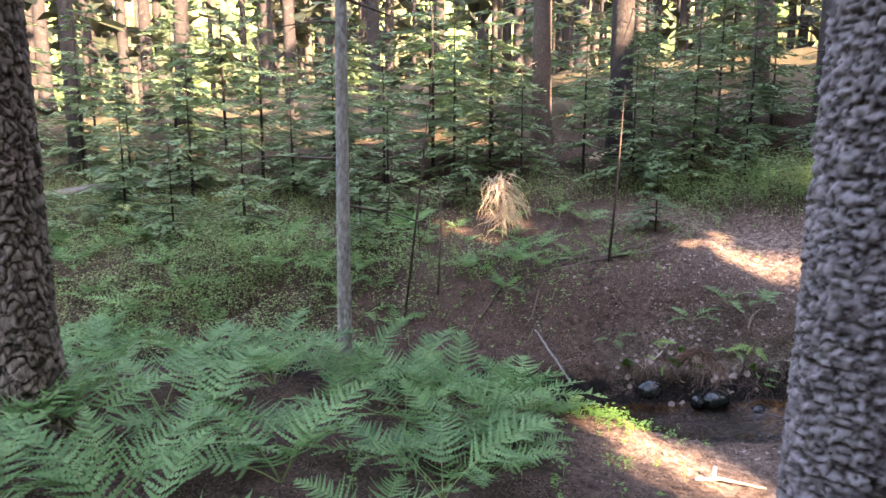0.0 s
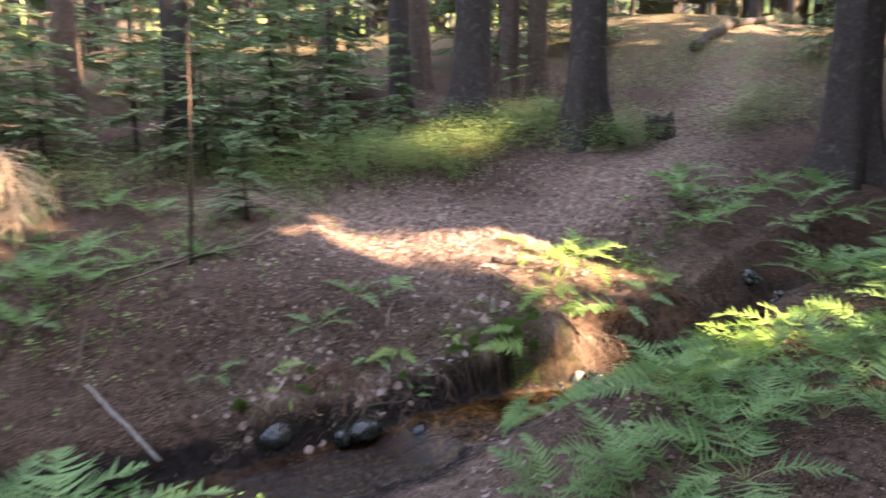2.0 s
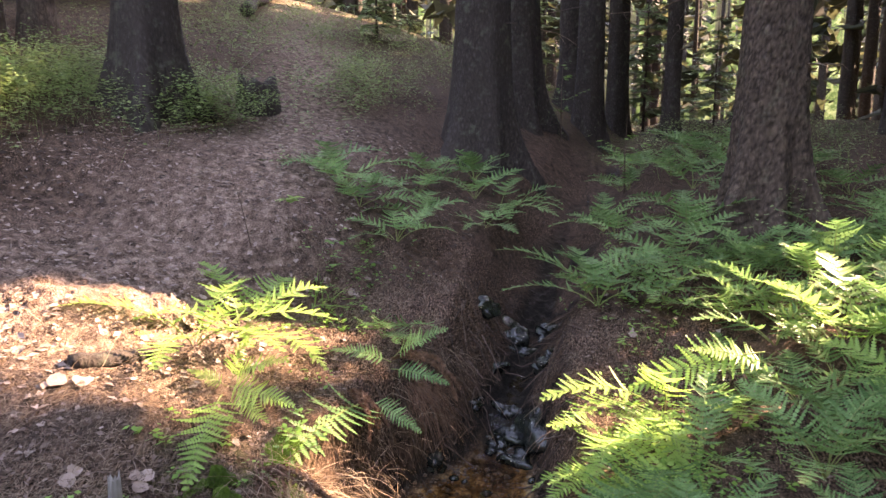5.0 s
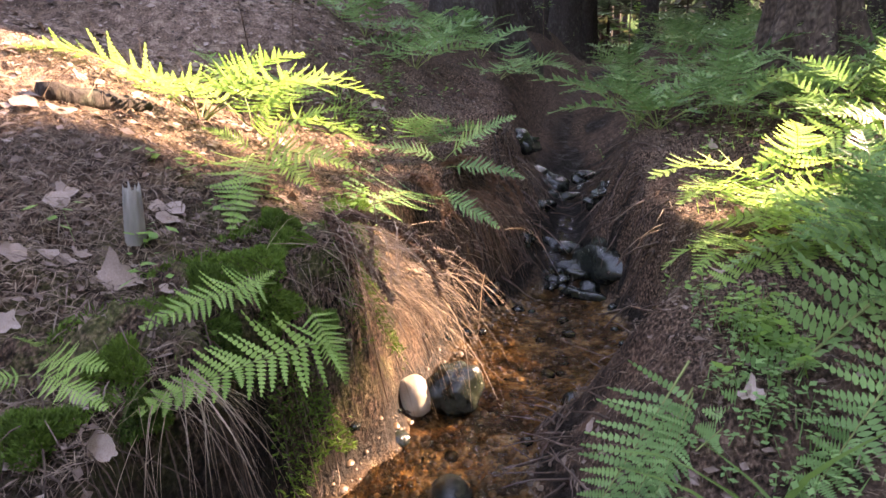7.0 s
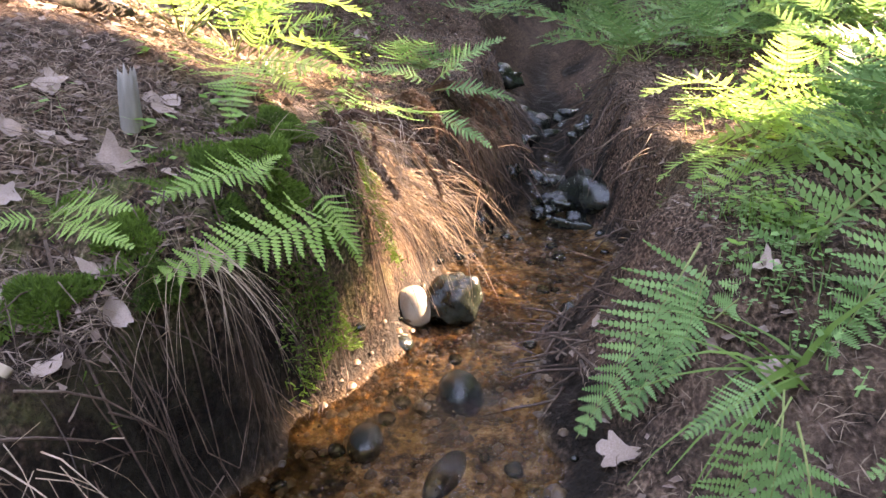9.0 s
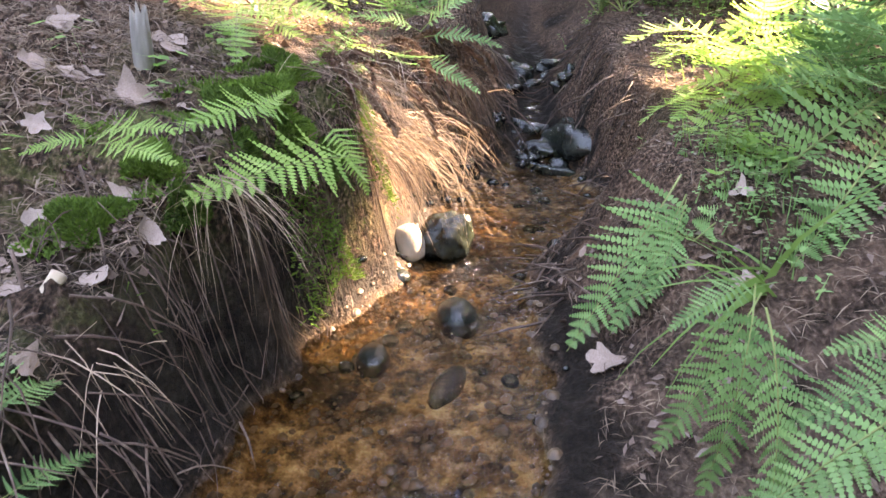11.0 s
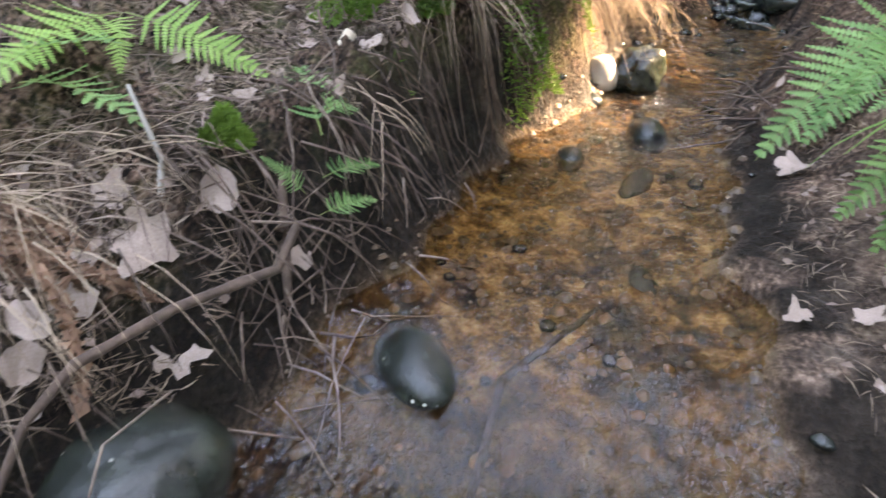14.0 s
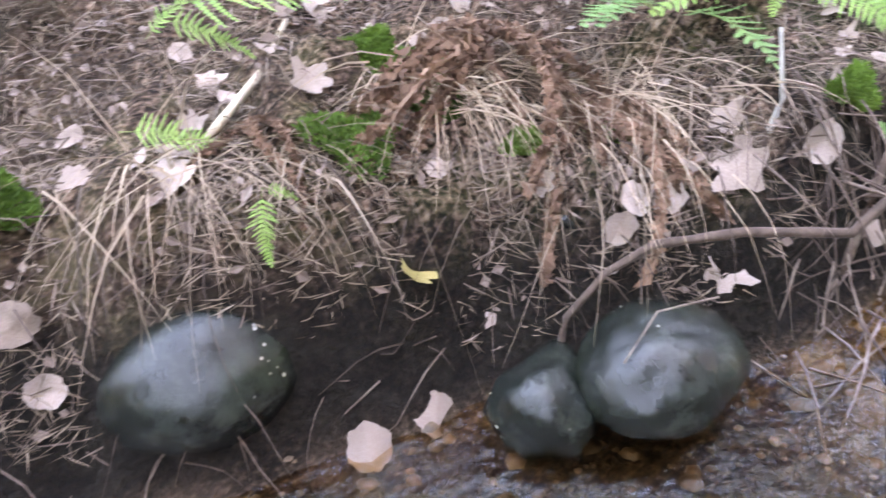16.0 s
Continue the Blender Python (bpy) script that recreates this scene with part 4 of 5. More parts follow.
def pile_twigs(r):
    x, y = r.gauss(3.35, 0.16), r.gauss(6.86, 0.07)
    return Vector((x, y, at(x, y, r.uniform(0.0, 0.09)))), Vector((r.uniform(-1, 1), r.uniform(-0.9, 0.2), r.uniform(-0.35, 0.1)))


pile = thing("twig_pile", "heap of dry grey-brown twigs caught above the water", "twigs", m=Matrix.Translation((3.35, 6.86, at(3.35, 6.86))))
for k in range(80):
    twig = twig_heap(620 + k, 1, pile_twigs, (0.1, 0.28), (0.001, 0.0028), 0.16)
    part("twig", twig, TWIG, pile).matrix_local = Matrix.Translation((-3.35, -6.86, -at(3.35, 6.86)))


def mud_twigs(r):
    x = r.uniform(4.2, 5.4)
    y = float(stream_y(x) - half_w(x)) - r.uniform(-0.06, 0.18)
    return Vector((x, y, at(x, y, 0.01))), Vector((r.uniform(-1, 1), r.uniform(-0.4, 0.9), r.uniform(-0.1, 0.1)))


tagged(new("driftwood_twigs", twig_heap(63, 90, mud_twigs, (0.06, 0.2), (0.0015, 0.005)).mesh("driftwood_twigs", TWIG)), "wet dark twigs washed up beside the brook", "twigs", kind="stuff")


def root_mat(r):
    x = r.uniform(5.9, 7.4)
    y = float(stream_y(x)) + r.choice((-1, 1)) * (float(half_w(x)) + r.uniform(-0.06, 0.2))
    return Vector((x, y, at(x, y, r.uniform(0.0, 0.05)))), Vector((r.uniform(-1, 0.6), r.uniform(-0.8, 0.8), r.uniform(-0.6, 0.1)))


tagged(new("root_mat", twig_heap(64, 260, root_mat, (0.1, 0.35), (0.002, 0.006), 0.2).mesh("root_mat", TWIG)), "dark tangled roots hanging beside the small falls", "roots", kind="stuff")


def blades(seed, count, spread, length, out, width=0.0013, up=0.5, fall=1.0):
    """A tuft of thin blades that arch over and hang."""
    g, r = Geo(), random.Random(seed)
    out = Vector(out).normalized()
    for _ in range(count):
        p = Vector((r.gauss(0, spread), r.gauss(0, spread), r.gauss(0, spread * 0.5)))
        d = (out * r.uniform(0.4, 1.2) + Vector((r.gauss(0, 0.65), r.gauss(0, 0.65), up * r.uniform(0.2, 1.4) + r.gauss(0, 0.2)))).normalized()
        n = r.uniform(*length)
        s = d.cross(Vector((r.gauss(0, 1), r.gauss(0, 1), 1))).normalized() * width * r.uniform(0.6, 1.4)
        k0 = len(g.v)
        for k in range(6):
            w = s * (1 - k / 5.5)
            g.v.extend((tuple(p - w), tuple(p + w)))
            d = (d + Vector((r.gauss(0, 0.06), r.gauss(0, 0.06), -fall * r.uniform(0.1, 0.5)))).normalized()
            p = p + d * n / 5
        for k in range(5):
            a = k0 + 2 * k
            g.f.append((a, a + 1, a + 3, a + 2))
    return g


def tuft(name, label, x, y, z, seed, count, spread, length, out, mat, **kw):
    n = y - float(stream_y(x) + half_w(x))
    if 0 < n < 0.6 and x > 3.2:
        y, z = y - n + max(0.06, n * 0.55), 0.0
    z = max(z, at(x, y)) if n < 0 else at(x, y, 0.01)
    return thing(name, label, "grass", "", Matrix.Translation((x, y, z)), blades(seed, count, spread, length, out, **kw).mesh(name, mat, False))


DG = "dry straw-coloured grass hanging over the bank"
tuft("dry_grass", "sunlit reddish dry grass hanging down the bank", 4.86, 6.68, 0.42, 71, 420, 0.09, (0.25, 0.45), (-0.1, -1, 0), GRASS_DRY, up=0.1)
tuft("dry_grass", "sunlit reddish dry grass hanging down the bank", 4.68, 6.74, 0.36, 72, 320, 0.08, (0.2, 0.4), (-0.3, -1, 0), GRASS_DRY, up=0.1)
tuft("dry_grass", "reddish brown roots hanging from the undercut bank", 6.08, 6.56, 0.62, 73, 320, 0.05, (0.3, 0.5), (0, -1, -0.3), FERN_DEAD, up=0.0)
tuft("dry_grass", DG, 4.02, 6.85, 0.3, 74, 65, 0.035, (0.2, 0.36), (-0.5, -1, 0), GRASS_DRY, up=0.1)
tuft("dry_grass", DG, 3.6, 6.93, 0.3, 75, 24, 0.05, (0.12, 0.24), (-0.3, -1, 0), GRASS_DRY, up=0.1)
tuft("dry_grass", DG, 2.42, 7.36, 0.2, 76, 45, 0.05, (0.15, 0.3), (0.2, -1, 0), GRASS_DRY, up=0.1)
tuft("dry_grass", DG, 2.85, 7.28, 0.26, 77, 60, 0.12, (0.15, 0.35), (0.1, -1, 0), GRASS_DRY, up=0.2)
tuft("dry_grass", DG, 3.02, 7.16, 0.26, 78, 65, 0.1, (0.15, 0.35), (-0.1, -1, 0), GRASS_DRY, up=0.2)
for k, (x, y, n) in enumerate(((2.72, 7.42, 80), (2.8, 7.36, 110), (2.92, 7.3, 120), (3.06, 7.24, 90), (2.5, 7.32, 60), (3.2, 7.12, 60), (2.3, 7.36, 60))):
    tuft("dry_grass", DG, x, y, 0.3, 400 + k, n, 0.04, (0.16, 0.34), (0.05, -1, 0.2), GRASS_DRY, up=0.3, fall=0.8, width=0.0016)
tuft("dry_grass", DG, 2.2, 7.45, 0.16, 79, 40, 0.1, (0.15, 0.3), (-0.2, -1, 0), GRASS_DRY, up=0.2)
tuft("dry_grass", DG, 5.3, 6.62, 0.3, 80, 110, 0.12, (0.15, 0.35), (0, -1, 0), GRASS_DRY, up=0.1)
tuft("dry_grass", DG, 4.45, 6.82, 0.42, 81, 55, 0.1, (0.15, 0.35), (0, -1, 0), GRASS_DRY, up=0.2)
tuft("grass_tuft", "fresh green grass blades on the mud bank", 3.97, 5.74, 0.22, 82, 16, 0.02, (0.2, 0.36), (-0.5, 0.6, 0), GRASS, width=0.006, up=1.1, fall=0.7)
tuft("grass_tuft", "fresh green grass blades on the bank", 6.3, 7.1, 0.95, 83, 26, 0.04, (0.15, 0.3), (-0.3, -0.6, 0), GRASS, width=0.004, up=1.2, fall=0.5)
tuft("dry_grass", DG, 5.75, 6.66, 0.62, 85, 120, 0.14, (0.15, 0.35), (0, -1, 0), GRASS_DRY, up=0.1)
tuft("dry_grass", DG, 6.35, 6.5, 0.72, 86, 90, 0.12, (0.15, 0.3), (0, -1, 0), GRASS_DRY, up=0.1)
tuft("dry_grass", DG, 6.3, 5.5, 0.36, 87, 90, 0.1, (0.12, 0.25), (-0.3, 1, 0), FERN_DEAD, up=0.0)
tuft("grass_tuft", "pale dry grass on the sunny bank", 5.0, 7.55, 1.0, 84, 60, 0.15, (0.15, 0.3), (-0.2, -0.6, 0), GRASS_DRY, up=1.2, fall=0.5)


def dead_fern(x, y, z, seed, out, count=5, size=0.42):
    z = at(x, y, 0.02)
    t = thing("dead_fern", "withered reddish brown fern drooping over the bank", "fern", "", Matrix.Translation((x, y, z)))
    r = random.Random(seed)
    for _ in range(count):
        leaf, stem = frond_geo(r, 26, 3, 0.15, (r.uniform(10, 40), r.uniform(-95, -75)), r.uniform(0.025, 0.045))
        g = Geo()
        g.add(leaf.v, leaf.f), g.add(stem.v, stem.f)
        g.v = [(x + r.gauss(0, 0.013), y + r.gauss(0, 0.013), z + r.gauss(0, 0.013)) for x, y, z in g.v]
        ob = part("frond", g, FERN_DEAD, t, "", False)
        ob.matrix_local = pose(0, 0, 0, r.uniform(-50, 50), 0, out + r.uniform(-50, 50)) @ Matrix.Scale(size * r.uniform(0.7, 1.1), 4)
    return t


dead_fern(2.86, 7.42, 0.4, 91, 265, 11)
dead_fern(3.0, 7.26, 0.36, 92, 255, 10)
dead_fern(6.05, 6.58, 0.64, 93, 260, 5, 0.5)
dead_fern(5.55, 6.66, 0.66, 96, 255, 4, 0.35)
dead_fern(2.45, 7.38, 0.22, 94, 265, 4, 0.25)
dead_fern(4.75, 6.72, 0.45, 95, 250, 5, 0.4)


def leaf_mesh(seed, lobed):
    """A curled dead leaf about one unit across."""
    r, g = random.Random(seed), Geo()
    n, rings = 28, 4
    curl, fold = r.uniform(0.2, 0.6), r.uniform(-0.35, 0.35)
    g.v.append((0, 0, 0))
    for i in range(1, rings + 1):
        for j in range(n):
            t = 2 * math.pi * j / n
            q = 0.5 * (1 + (0.22 * math.cos(5 * t) + 0.1 * math.cos(9 * t + 1) if lobed else 0.04 * math.cos(7 * t + seed) + 0.03 * math.cos(17 * t + 1)) + r.uniform(-0.05, 0.05))
            q *= 1 + 0.18 * math.cos(t)
            u = q * i / rings
            x, y = u * math.cos(t), u * math.sin(t) * 0.92
            g.v.append((x, y, curl * x * x * 1.5 - fold * abs(y) + 0.05 * math.sin(7 * x + 5 * y + seed) * i / rings))
    g.f = [(0, 1 + j, 1 + (j + 1) % n) for j in range(n)]
    for i in range(rings - 1):
        for j in range(n):
            a, b = 1 + i * n + j, 1 + i * n + (j + 1) % n
            g.f.append((a, a + n, b + n, b))
    me = g.mesh("dead_leaf", DEAD_LEAF)
    return me


LEAVES = [leaf_mesh(k, k % 2 == 0) for k in range(8)]


def dead_leaf(x, y, size, rng, mesh=None, z=None, label="curled pale brown dead leaf lying on the litter", tilt=14, lift=0.012):
    n = Vector(normal_at(x, y))
    q = n.to_track_quat("Z", "Y").to_matrix().to_4x4()
    m = Matrix.Translation((x, y, at(x, y, lift) if z is None else z)) @ q @ pose(0, 0, 0, rng.uniform(-tilt, tilt), rng.uniform(-tilt, tilt), rng.uniform(0, 360)) @ Matrix.Scale(size * 0.8, 4)
    return thing("dead_leaf", label, "leaf", "dead leaves", m, mesh or rng.choice(LEAVES))


r = random.Random(101)
for x, y, s, k in ((3.0, 7.03, 0.075, 1), (3.11, 6.99, 0.11, 0), (3.23, 6.94, 0.09, 3), (2.31, 7.33, 0.11, 1), (2.27, 7.38, 0.06, 3), (2.64, 7.6, 0.085, 0), (2.62, 7.47, 0.065, 2),
                   (2.57, 7.42, 0.085, 4), (2.66, 7.31, 0.065, 6), (2.19, 7.39, 0.08, 5), (3.42, 5.98, 0.06, 4), (3.42, 5.83, 0.095, 1), (3.44, 5.9, 0.05, 2), (3.43, 6.07, 0.05, 2),
                   (4.2, 7.02, 0.11, 0), (4.3, 6.83, 0.09, 4), (4.22, 6.93, 0.06, 5), (4.72, 7.5, 0.1, 1), (4.66, 7.56, 0.1, 3), (2.06, 7.3, 0.09, 5), (3.06, 6.94, 0.08, 2), (3.5, 6.86, 0.06, 6), (3.86, 6.86, 0.07, 5), (2.9, 7.02, 0.07, 7), (3.3, 6.86, 0.06, 1)):
    dead_leaf(x, y, s, r, LEAVES[k], lift=0.02)
dead_leaf(4.03, 6.01, 0.1, r, LEAVES[2], label="curled grey-pink dead leaf beside the water", tilt=40, lift=0.03)
yl = LEAVES[4].copy()
yl.materials.clear(), yl.materials.append(YELLOW_LEAF)
dead_leaf(2.61, 7.13, 0.085, r, yl, label="yellow-brown wet leaf stuck at the water's edge", lift=0.035, tilt=50)
fl = LEAVES[1].copy()
fl.materials.clear(), fl.materials.append(SCRAPS)
dead_leaf(2.6, 7.05, 0.09, r, fl, label="grey-brown leaf floating on the brook", z=-0.142, tilt=4)
dead_leaf(2.48, 7.04, 0.095, r, fl, label="pale grey leaf floating on the brook", z=-0.163, tilt=4)
for _ in range(260):
    x, y = r.choice((r.uniform(1.6, 7.5), r.uniform(1.9, 4.6))), r.choice((r.uniform(6.9, 9.4), r.uniform(6.85, 7.7), r.uniform(6.85, 7.7), r.uniform(4.6, 6.0)))
    if abs(y - float(stream_y(x))) > float(half_w(x)) + 0.05:
        dead_leaf(x, y, r.uniform(0.035, 0.075), r, label="small pale dead leaf on the forest floor")


def bare(name, label, category, geo, mat, smooth_it=True):
    return thing(name, label, category, data=geo.mesh(name, mat, smooth_it))


def stick(label, pts, radii, mat, seed=1, name="branch"):
    r = random.Random(seed)
    fine, rr = [], []
    for i in range(len(pts) - 1):
        for k in range(5):
            u = k / 5
            fine.append(Vector(pts[i]).lerp(Vector(pts[i + 1]), u) + Vector((r.uniform(-1, 1), r.uniform(-1, 1), r.uniform(-1, 1))) * radii[i] * 0.35 * min(1, (Vector(pts[i + 1]) - Vector(pts[i])).length / 0.3) ** 2)
            rr.append((radii[i] * (1 - u) + radii[i + 1] * u) * r.uniform(0.9, 1.12))
    fine.append(Vector(pts[-1])), rr.append(radii[-1])
    g = Geo()
    g.tube(fine, rr, 8)
    return bare(name, label, "branch", g, mat)


stick("bent grey branch lying along the brook bank", [(2.77, 6.98, -0.1), (2.8, 7.0, 0.0), (2.86, 6.99, 0.07), (2.93, 6.97, 0.11), (3.06, 6.92, 0.12), (3.2, 6.84, 0.12), (3.27, 6.84, 0.16)], [0.005, 0.006, 0.006, 0.007, 0.008, 0.008, 0.007], TWIG, 1)
stick("grey stick standing against the bank", [(3.25, 6.86, 0.02), (3.3, 6.88, 0.14), (3.38, 6.92, 0.26)], [0.008, 0.008, 0.006], TWIG, 2)
stick("thin grey root on the bank", [(3.16, 6.96, 0.12), (3.17, 7.0, 0.22), (3.2, 7.01, 0.28), (3.21, 7.05, 0.38)], [0.005, 0.005, 0.004, 0.003], WOOD_GREY, 3)
stick("pale broken stick stuck in the bank", [(3.584, 6.937, 0.303), (3.670, 6.909, 0.379)], [0.011, 0.013], WOOD_PALE, 4)
stick("pale twig lying on the boulder", [(2.78, 6.85, 0.03), (2.86, 6.88, 0.068), (2.97, 6.87, 0.062)], [0.0014, 0.0016, 0.0016], TWIG, 5)
stick("pale stick on the mossy bank", [(2.38, 7.38, 0.24), (2.5, 7.48, 0.3), (2.58, 7.57, 0.36)], [0.007, 0.007, 0.005], WOOD_PALE, 6)
stick("grey branch leaning into the brook", [(6.35, 6.5, 0.66), (6.5, 6.36, 0.46), (6.68, 6.2, 0.28)], [0.02, 0.022, 0.018], WOOD_GREY, 7)
stick("root hanging over the falls", [(6.22, 5.62, 0.4), (6.18, 5.66, 0.2), (6.2, 5.67, 0.0)], [0.015, 0.014, 0.012], WOOD_GREY, 8)
stick("dark stick washed up beside the pool", [(4.62, 5.98, 0.05), (5.0, 5.86, 0.09), (5.25, 5.7, 0.14)], [0.012, 0.013, 0.01], TWIG, 9)
stick("dark sunken stick on the stream bed", [(3.0, 6.5, -0.13), (3.25, 6.5, -0.05), (3.5, 6.38, -0.05)], [0.006, 0.007, 0.005], BARK, 10)
for k, (x, y, z) in enumerate(((3.9, 6.99, 0.5), (4.05, 6.95, 0.5), (3.66, 6.97, 0.42))):
    stick("thin pale root hanging down the bank", [(x, y, z), (x - 0.08, y - 0.08, z - 0.17), (x - 0.15, y - 0.13, z - 0.31), (x - 0.19, y - 0.15, z - 0.4)], [0.003, 0.0025, 0.0025, 0.0015], TWIG, 70 + k, "root")
stick("fallen stick across the slope", [(1.42, 7.15, 0.02), (1.25, 7.55, 0.24), (1.1, 7.9, 0.42)], [0.012, 0.014, 0.01], WOOD_GREY, 11)
stick("pale twisted root on the sandy path", [(1.75, 4.42, at(1.75, 4.42, 0.02)), (1.95, 4.5, at(1.95, 4.5, 0.03)), (2.25, 4.42, at(2.25, 4.42, 0.015))], [0.012, 0.014, 0.008], WOOD_PALE, 12)
stick("short pale stick on the sandy path", [(1.92, 4.52, at(1.92, 4.52, 0.03)), (1.96, 4.6, at(1.96, 4.6, 0.07))], [0.018, 0.014], WOOD_PALE, 13)
r = random.Random(111)
for k, (x, y, a, n) in enumerate(((0.8, 8.5, 30, 1.2), (1.5, 8.8, 18, 1.8), (1.9, 8.95, 25, 1.5), (1.3, 9.1, 5, 1.3), (2.2, 9.0, 12, 1.3), (2.6, 9.2, 40, 1.1), (0.5, 8.3, 45, 0.9), (1.0, 8.0, 60, 0.8), (-1.2, 9.3, 160, 1.0), (3.4, 7.4, 35, 0.35), (8.6, 9.0, 170, 0.9), (9.8, 9.8, 10, 2.2))):
    pts = []
    for i in range(4):
        px, py = x + math.cos(radians(a)) * n * i / 3 + r.uniform(-0.05, 0.05), y + math.sin(radians(a)) * n * i / 3 + r.uniform(-0.05, 0.05)
        pts.append((px, py, at(px, py, 0.02 + 0.03 * r.random())))
    stick("fallen dry branch lying on the slope", pts, [0.012, 0.011, 0.009, 0.005], TWIG, 20 + k)
for k in range(7):
    x, y = 6.2 + 0.05 * k - 0.1, 5.52 + 0.03 * math.sin(k * 2.0)
    stick("thin root dangling from the undercut bank", [(x, y, 0.38), (x - 0.06, y + 0.08, 0.34), (x - 0.05 - 0.02 * (k % 3), y + 0.12, 0.2), (x + 0.02 * (k % 2), y + 0.1, 0.08)], [0.006, 0.005, 0.004, 0.002], TWIG, 40 + k, "root")


def snag(x, y, r0, h, seed, mat, label):
    """A broken stump with a splintered top."""
    r, g, n = random.Random(seed), Geo(), 18
    tops = [h * r.uniform(0.7, 1.15) for _ in range(n)]
    for k in range(5):
        for j in range(n):
            t = 2 * math.pi * j / n
            q = r0 * (1.25 - 0.3 * k / 4) * (1 + 0.12 * math.sin(3 * t + seed))
            g.v.append((q * math.cos(t), q * math.sin(t), -0.08 + (tops[j] + 0.08) * k / 4))
    for k in range(4):
        for j in range(n):
            a, b = k * n + j, k * n + (j + 1) % n
            g.f.append((a, b, b + n, a + n))
    g.v.append((0, 0, h * 0.6))
    g.f += [(4 * n + j, 4 * n + (j + 1) % n, 5 * n) for j in range(n)]
    return thing("tree_stump", label, "stump", "", Matrix.Translation((x, y, at(x, y))), g.mesh("tree_stump", mat))


snag(4.34, 7.06, 0.021, 0.13, 3, WOOD_GREY, "small pale rotten stump standing on the bank")
snag(9.3, 9.1, 0.2, 0.34, 4, BARK, "low dark rotten stump beside the path")
stick("short mossy log lying on the bank", [(4.78, 7.6, at(4.78, 7.6, 0.02)), (4.95, 7.5, at(4.95, 7.5, 0.02)), (5.08, 7.44, at(5.08, 7.44, 0.015))], [0.035, 0.04, 0.03], BARK, 60, "log")
stick("fallen grey trunk lying among the undergrowth", [(-8.5, 12.8, at(-8.5, 12.8, 0.15)), (-6.3, 13.3, at(-6.3, 13.3, 0.15)), (-4.6, 13.5, at(-4.6, 13.5, 0.1))], [0.1, 0.09, 0.07], WOOD_GREY, 61, "fallen_trunk")
stick("long dark fallen trunk on the far rise", [(13.5, 11.5, at(13.5, 11.5, 0.1)), (16, 12.2, at(16, 12.2, 0.12)), (18.5, 12.6, at(18.5, 12.6, 0.15))], [0.12, 0.11, 0.08], BARK, 62, "fallen_trunk")


def moss_film(seed, count):
    """Patches of short moss on the cut face of the bank."""
    rng = np.random.default_rng(seed)
    x, n = rng.uniform(3.75, 5.0, count), rng.uniform(-0.01, 0.3, count)
    y = stream_y(x) + half_w(x) + n
    patch = np.sin(9 * x + 2 * np.sin(14 * n)) + np.sin(23 * x + 31 * n + 1) * 0.7 + np.sin(6 * x - 17 * n)
    ok = patch + rng.normal(0, 0.25, count) > 0.85
    x, y = x[ok], y[ok]
    k = len(x)
    nn = normal_at(x, y)
    p = np.stack([x, y, land(x, y)], -1) + nn * 0.012
    d = nn + rng.normal(0, 0.55, (k, 3))
    d /= np.linalg.norm(d, axis=-1, keepdims=True)
    s = np.cross(d, rng.normal(0, 1, (k, 3)))
    s /= np.linalg.norm(s, axis=-1, keepdims=True)
    v = np.stack([p - s * 0.0028 - d * 0.006, p + s * 0.0028 - d * 0.006, p + d * rng.uniform(0.008, 0.02, (k, 1))], 1).reshape(-1, 3)
    me = bpy.data.meshes.new("moss_film")
    me.from_pydata(v.tolist(), [], np.arange(len(v)).reshape(-1, 3).tolist())
    me.materials.append(MOSS)
    tagged(new("moss_film", me), "patchy olive green moss on the cut bank", "moss", kind="stuff")


def face_roots(seed, count):
    """Thin roots hanging down the cut face."""
    g, r = Geo(), random.Random(seed)
    for _ in range(count):
        x = r.choice((r.uniform(3.2, 4.7), r.uniform(5.2, 6.6)))
        edge = float(stream_y(x) + half_w(x))
        n, pts = r.uniform(0.08, 0.3), []
        drop, drift = r.uniform(0.03, 0.09), r.uniform(-0.12, 0.12)
        for k in range(7):
            yy = edge + max(n - drop * k, -0.02)
            xx = x + drift * k / 6 + r.uniform(-0.012, 0.012)
            pts.append((xx, yy - 0.012 * k / 6, at(xx, yy, 0.016)))
        w = r.uniform(0.0008, 0.0028)
        g.tube(pts, [w * (1 - 0.1 * k) for k in range(7)], 4, False)
    tagged(new("face_roots", g.mesh("face_roots", TWIG)), "thin brown roots hanging down the cut bank", "roots", kind="stuff")


moss_film(191, 34000)
face_roots(192, 130)


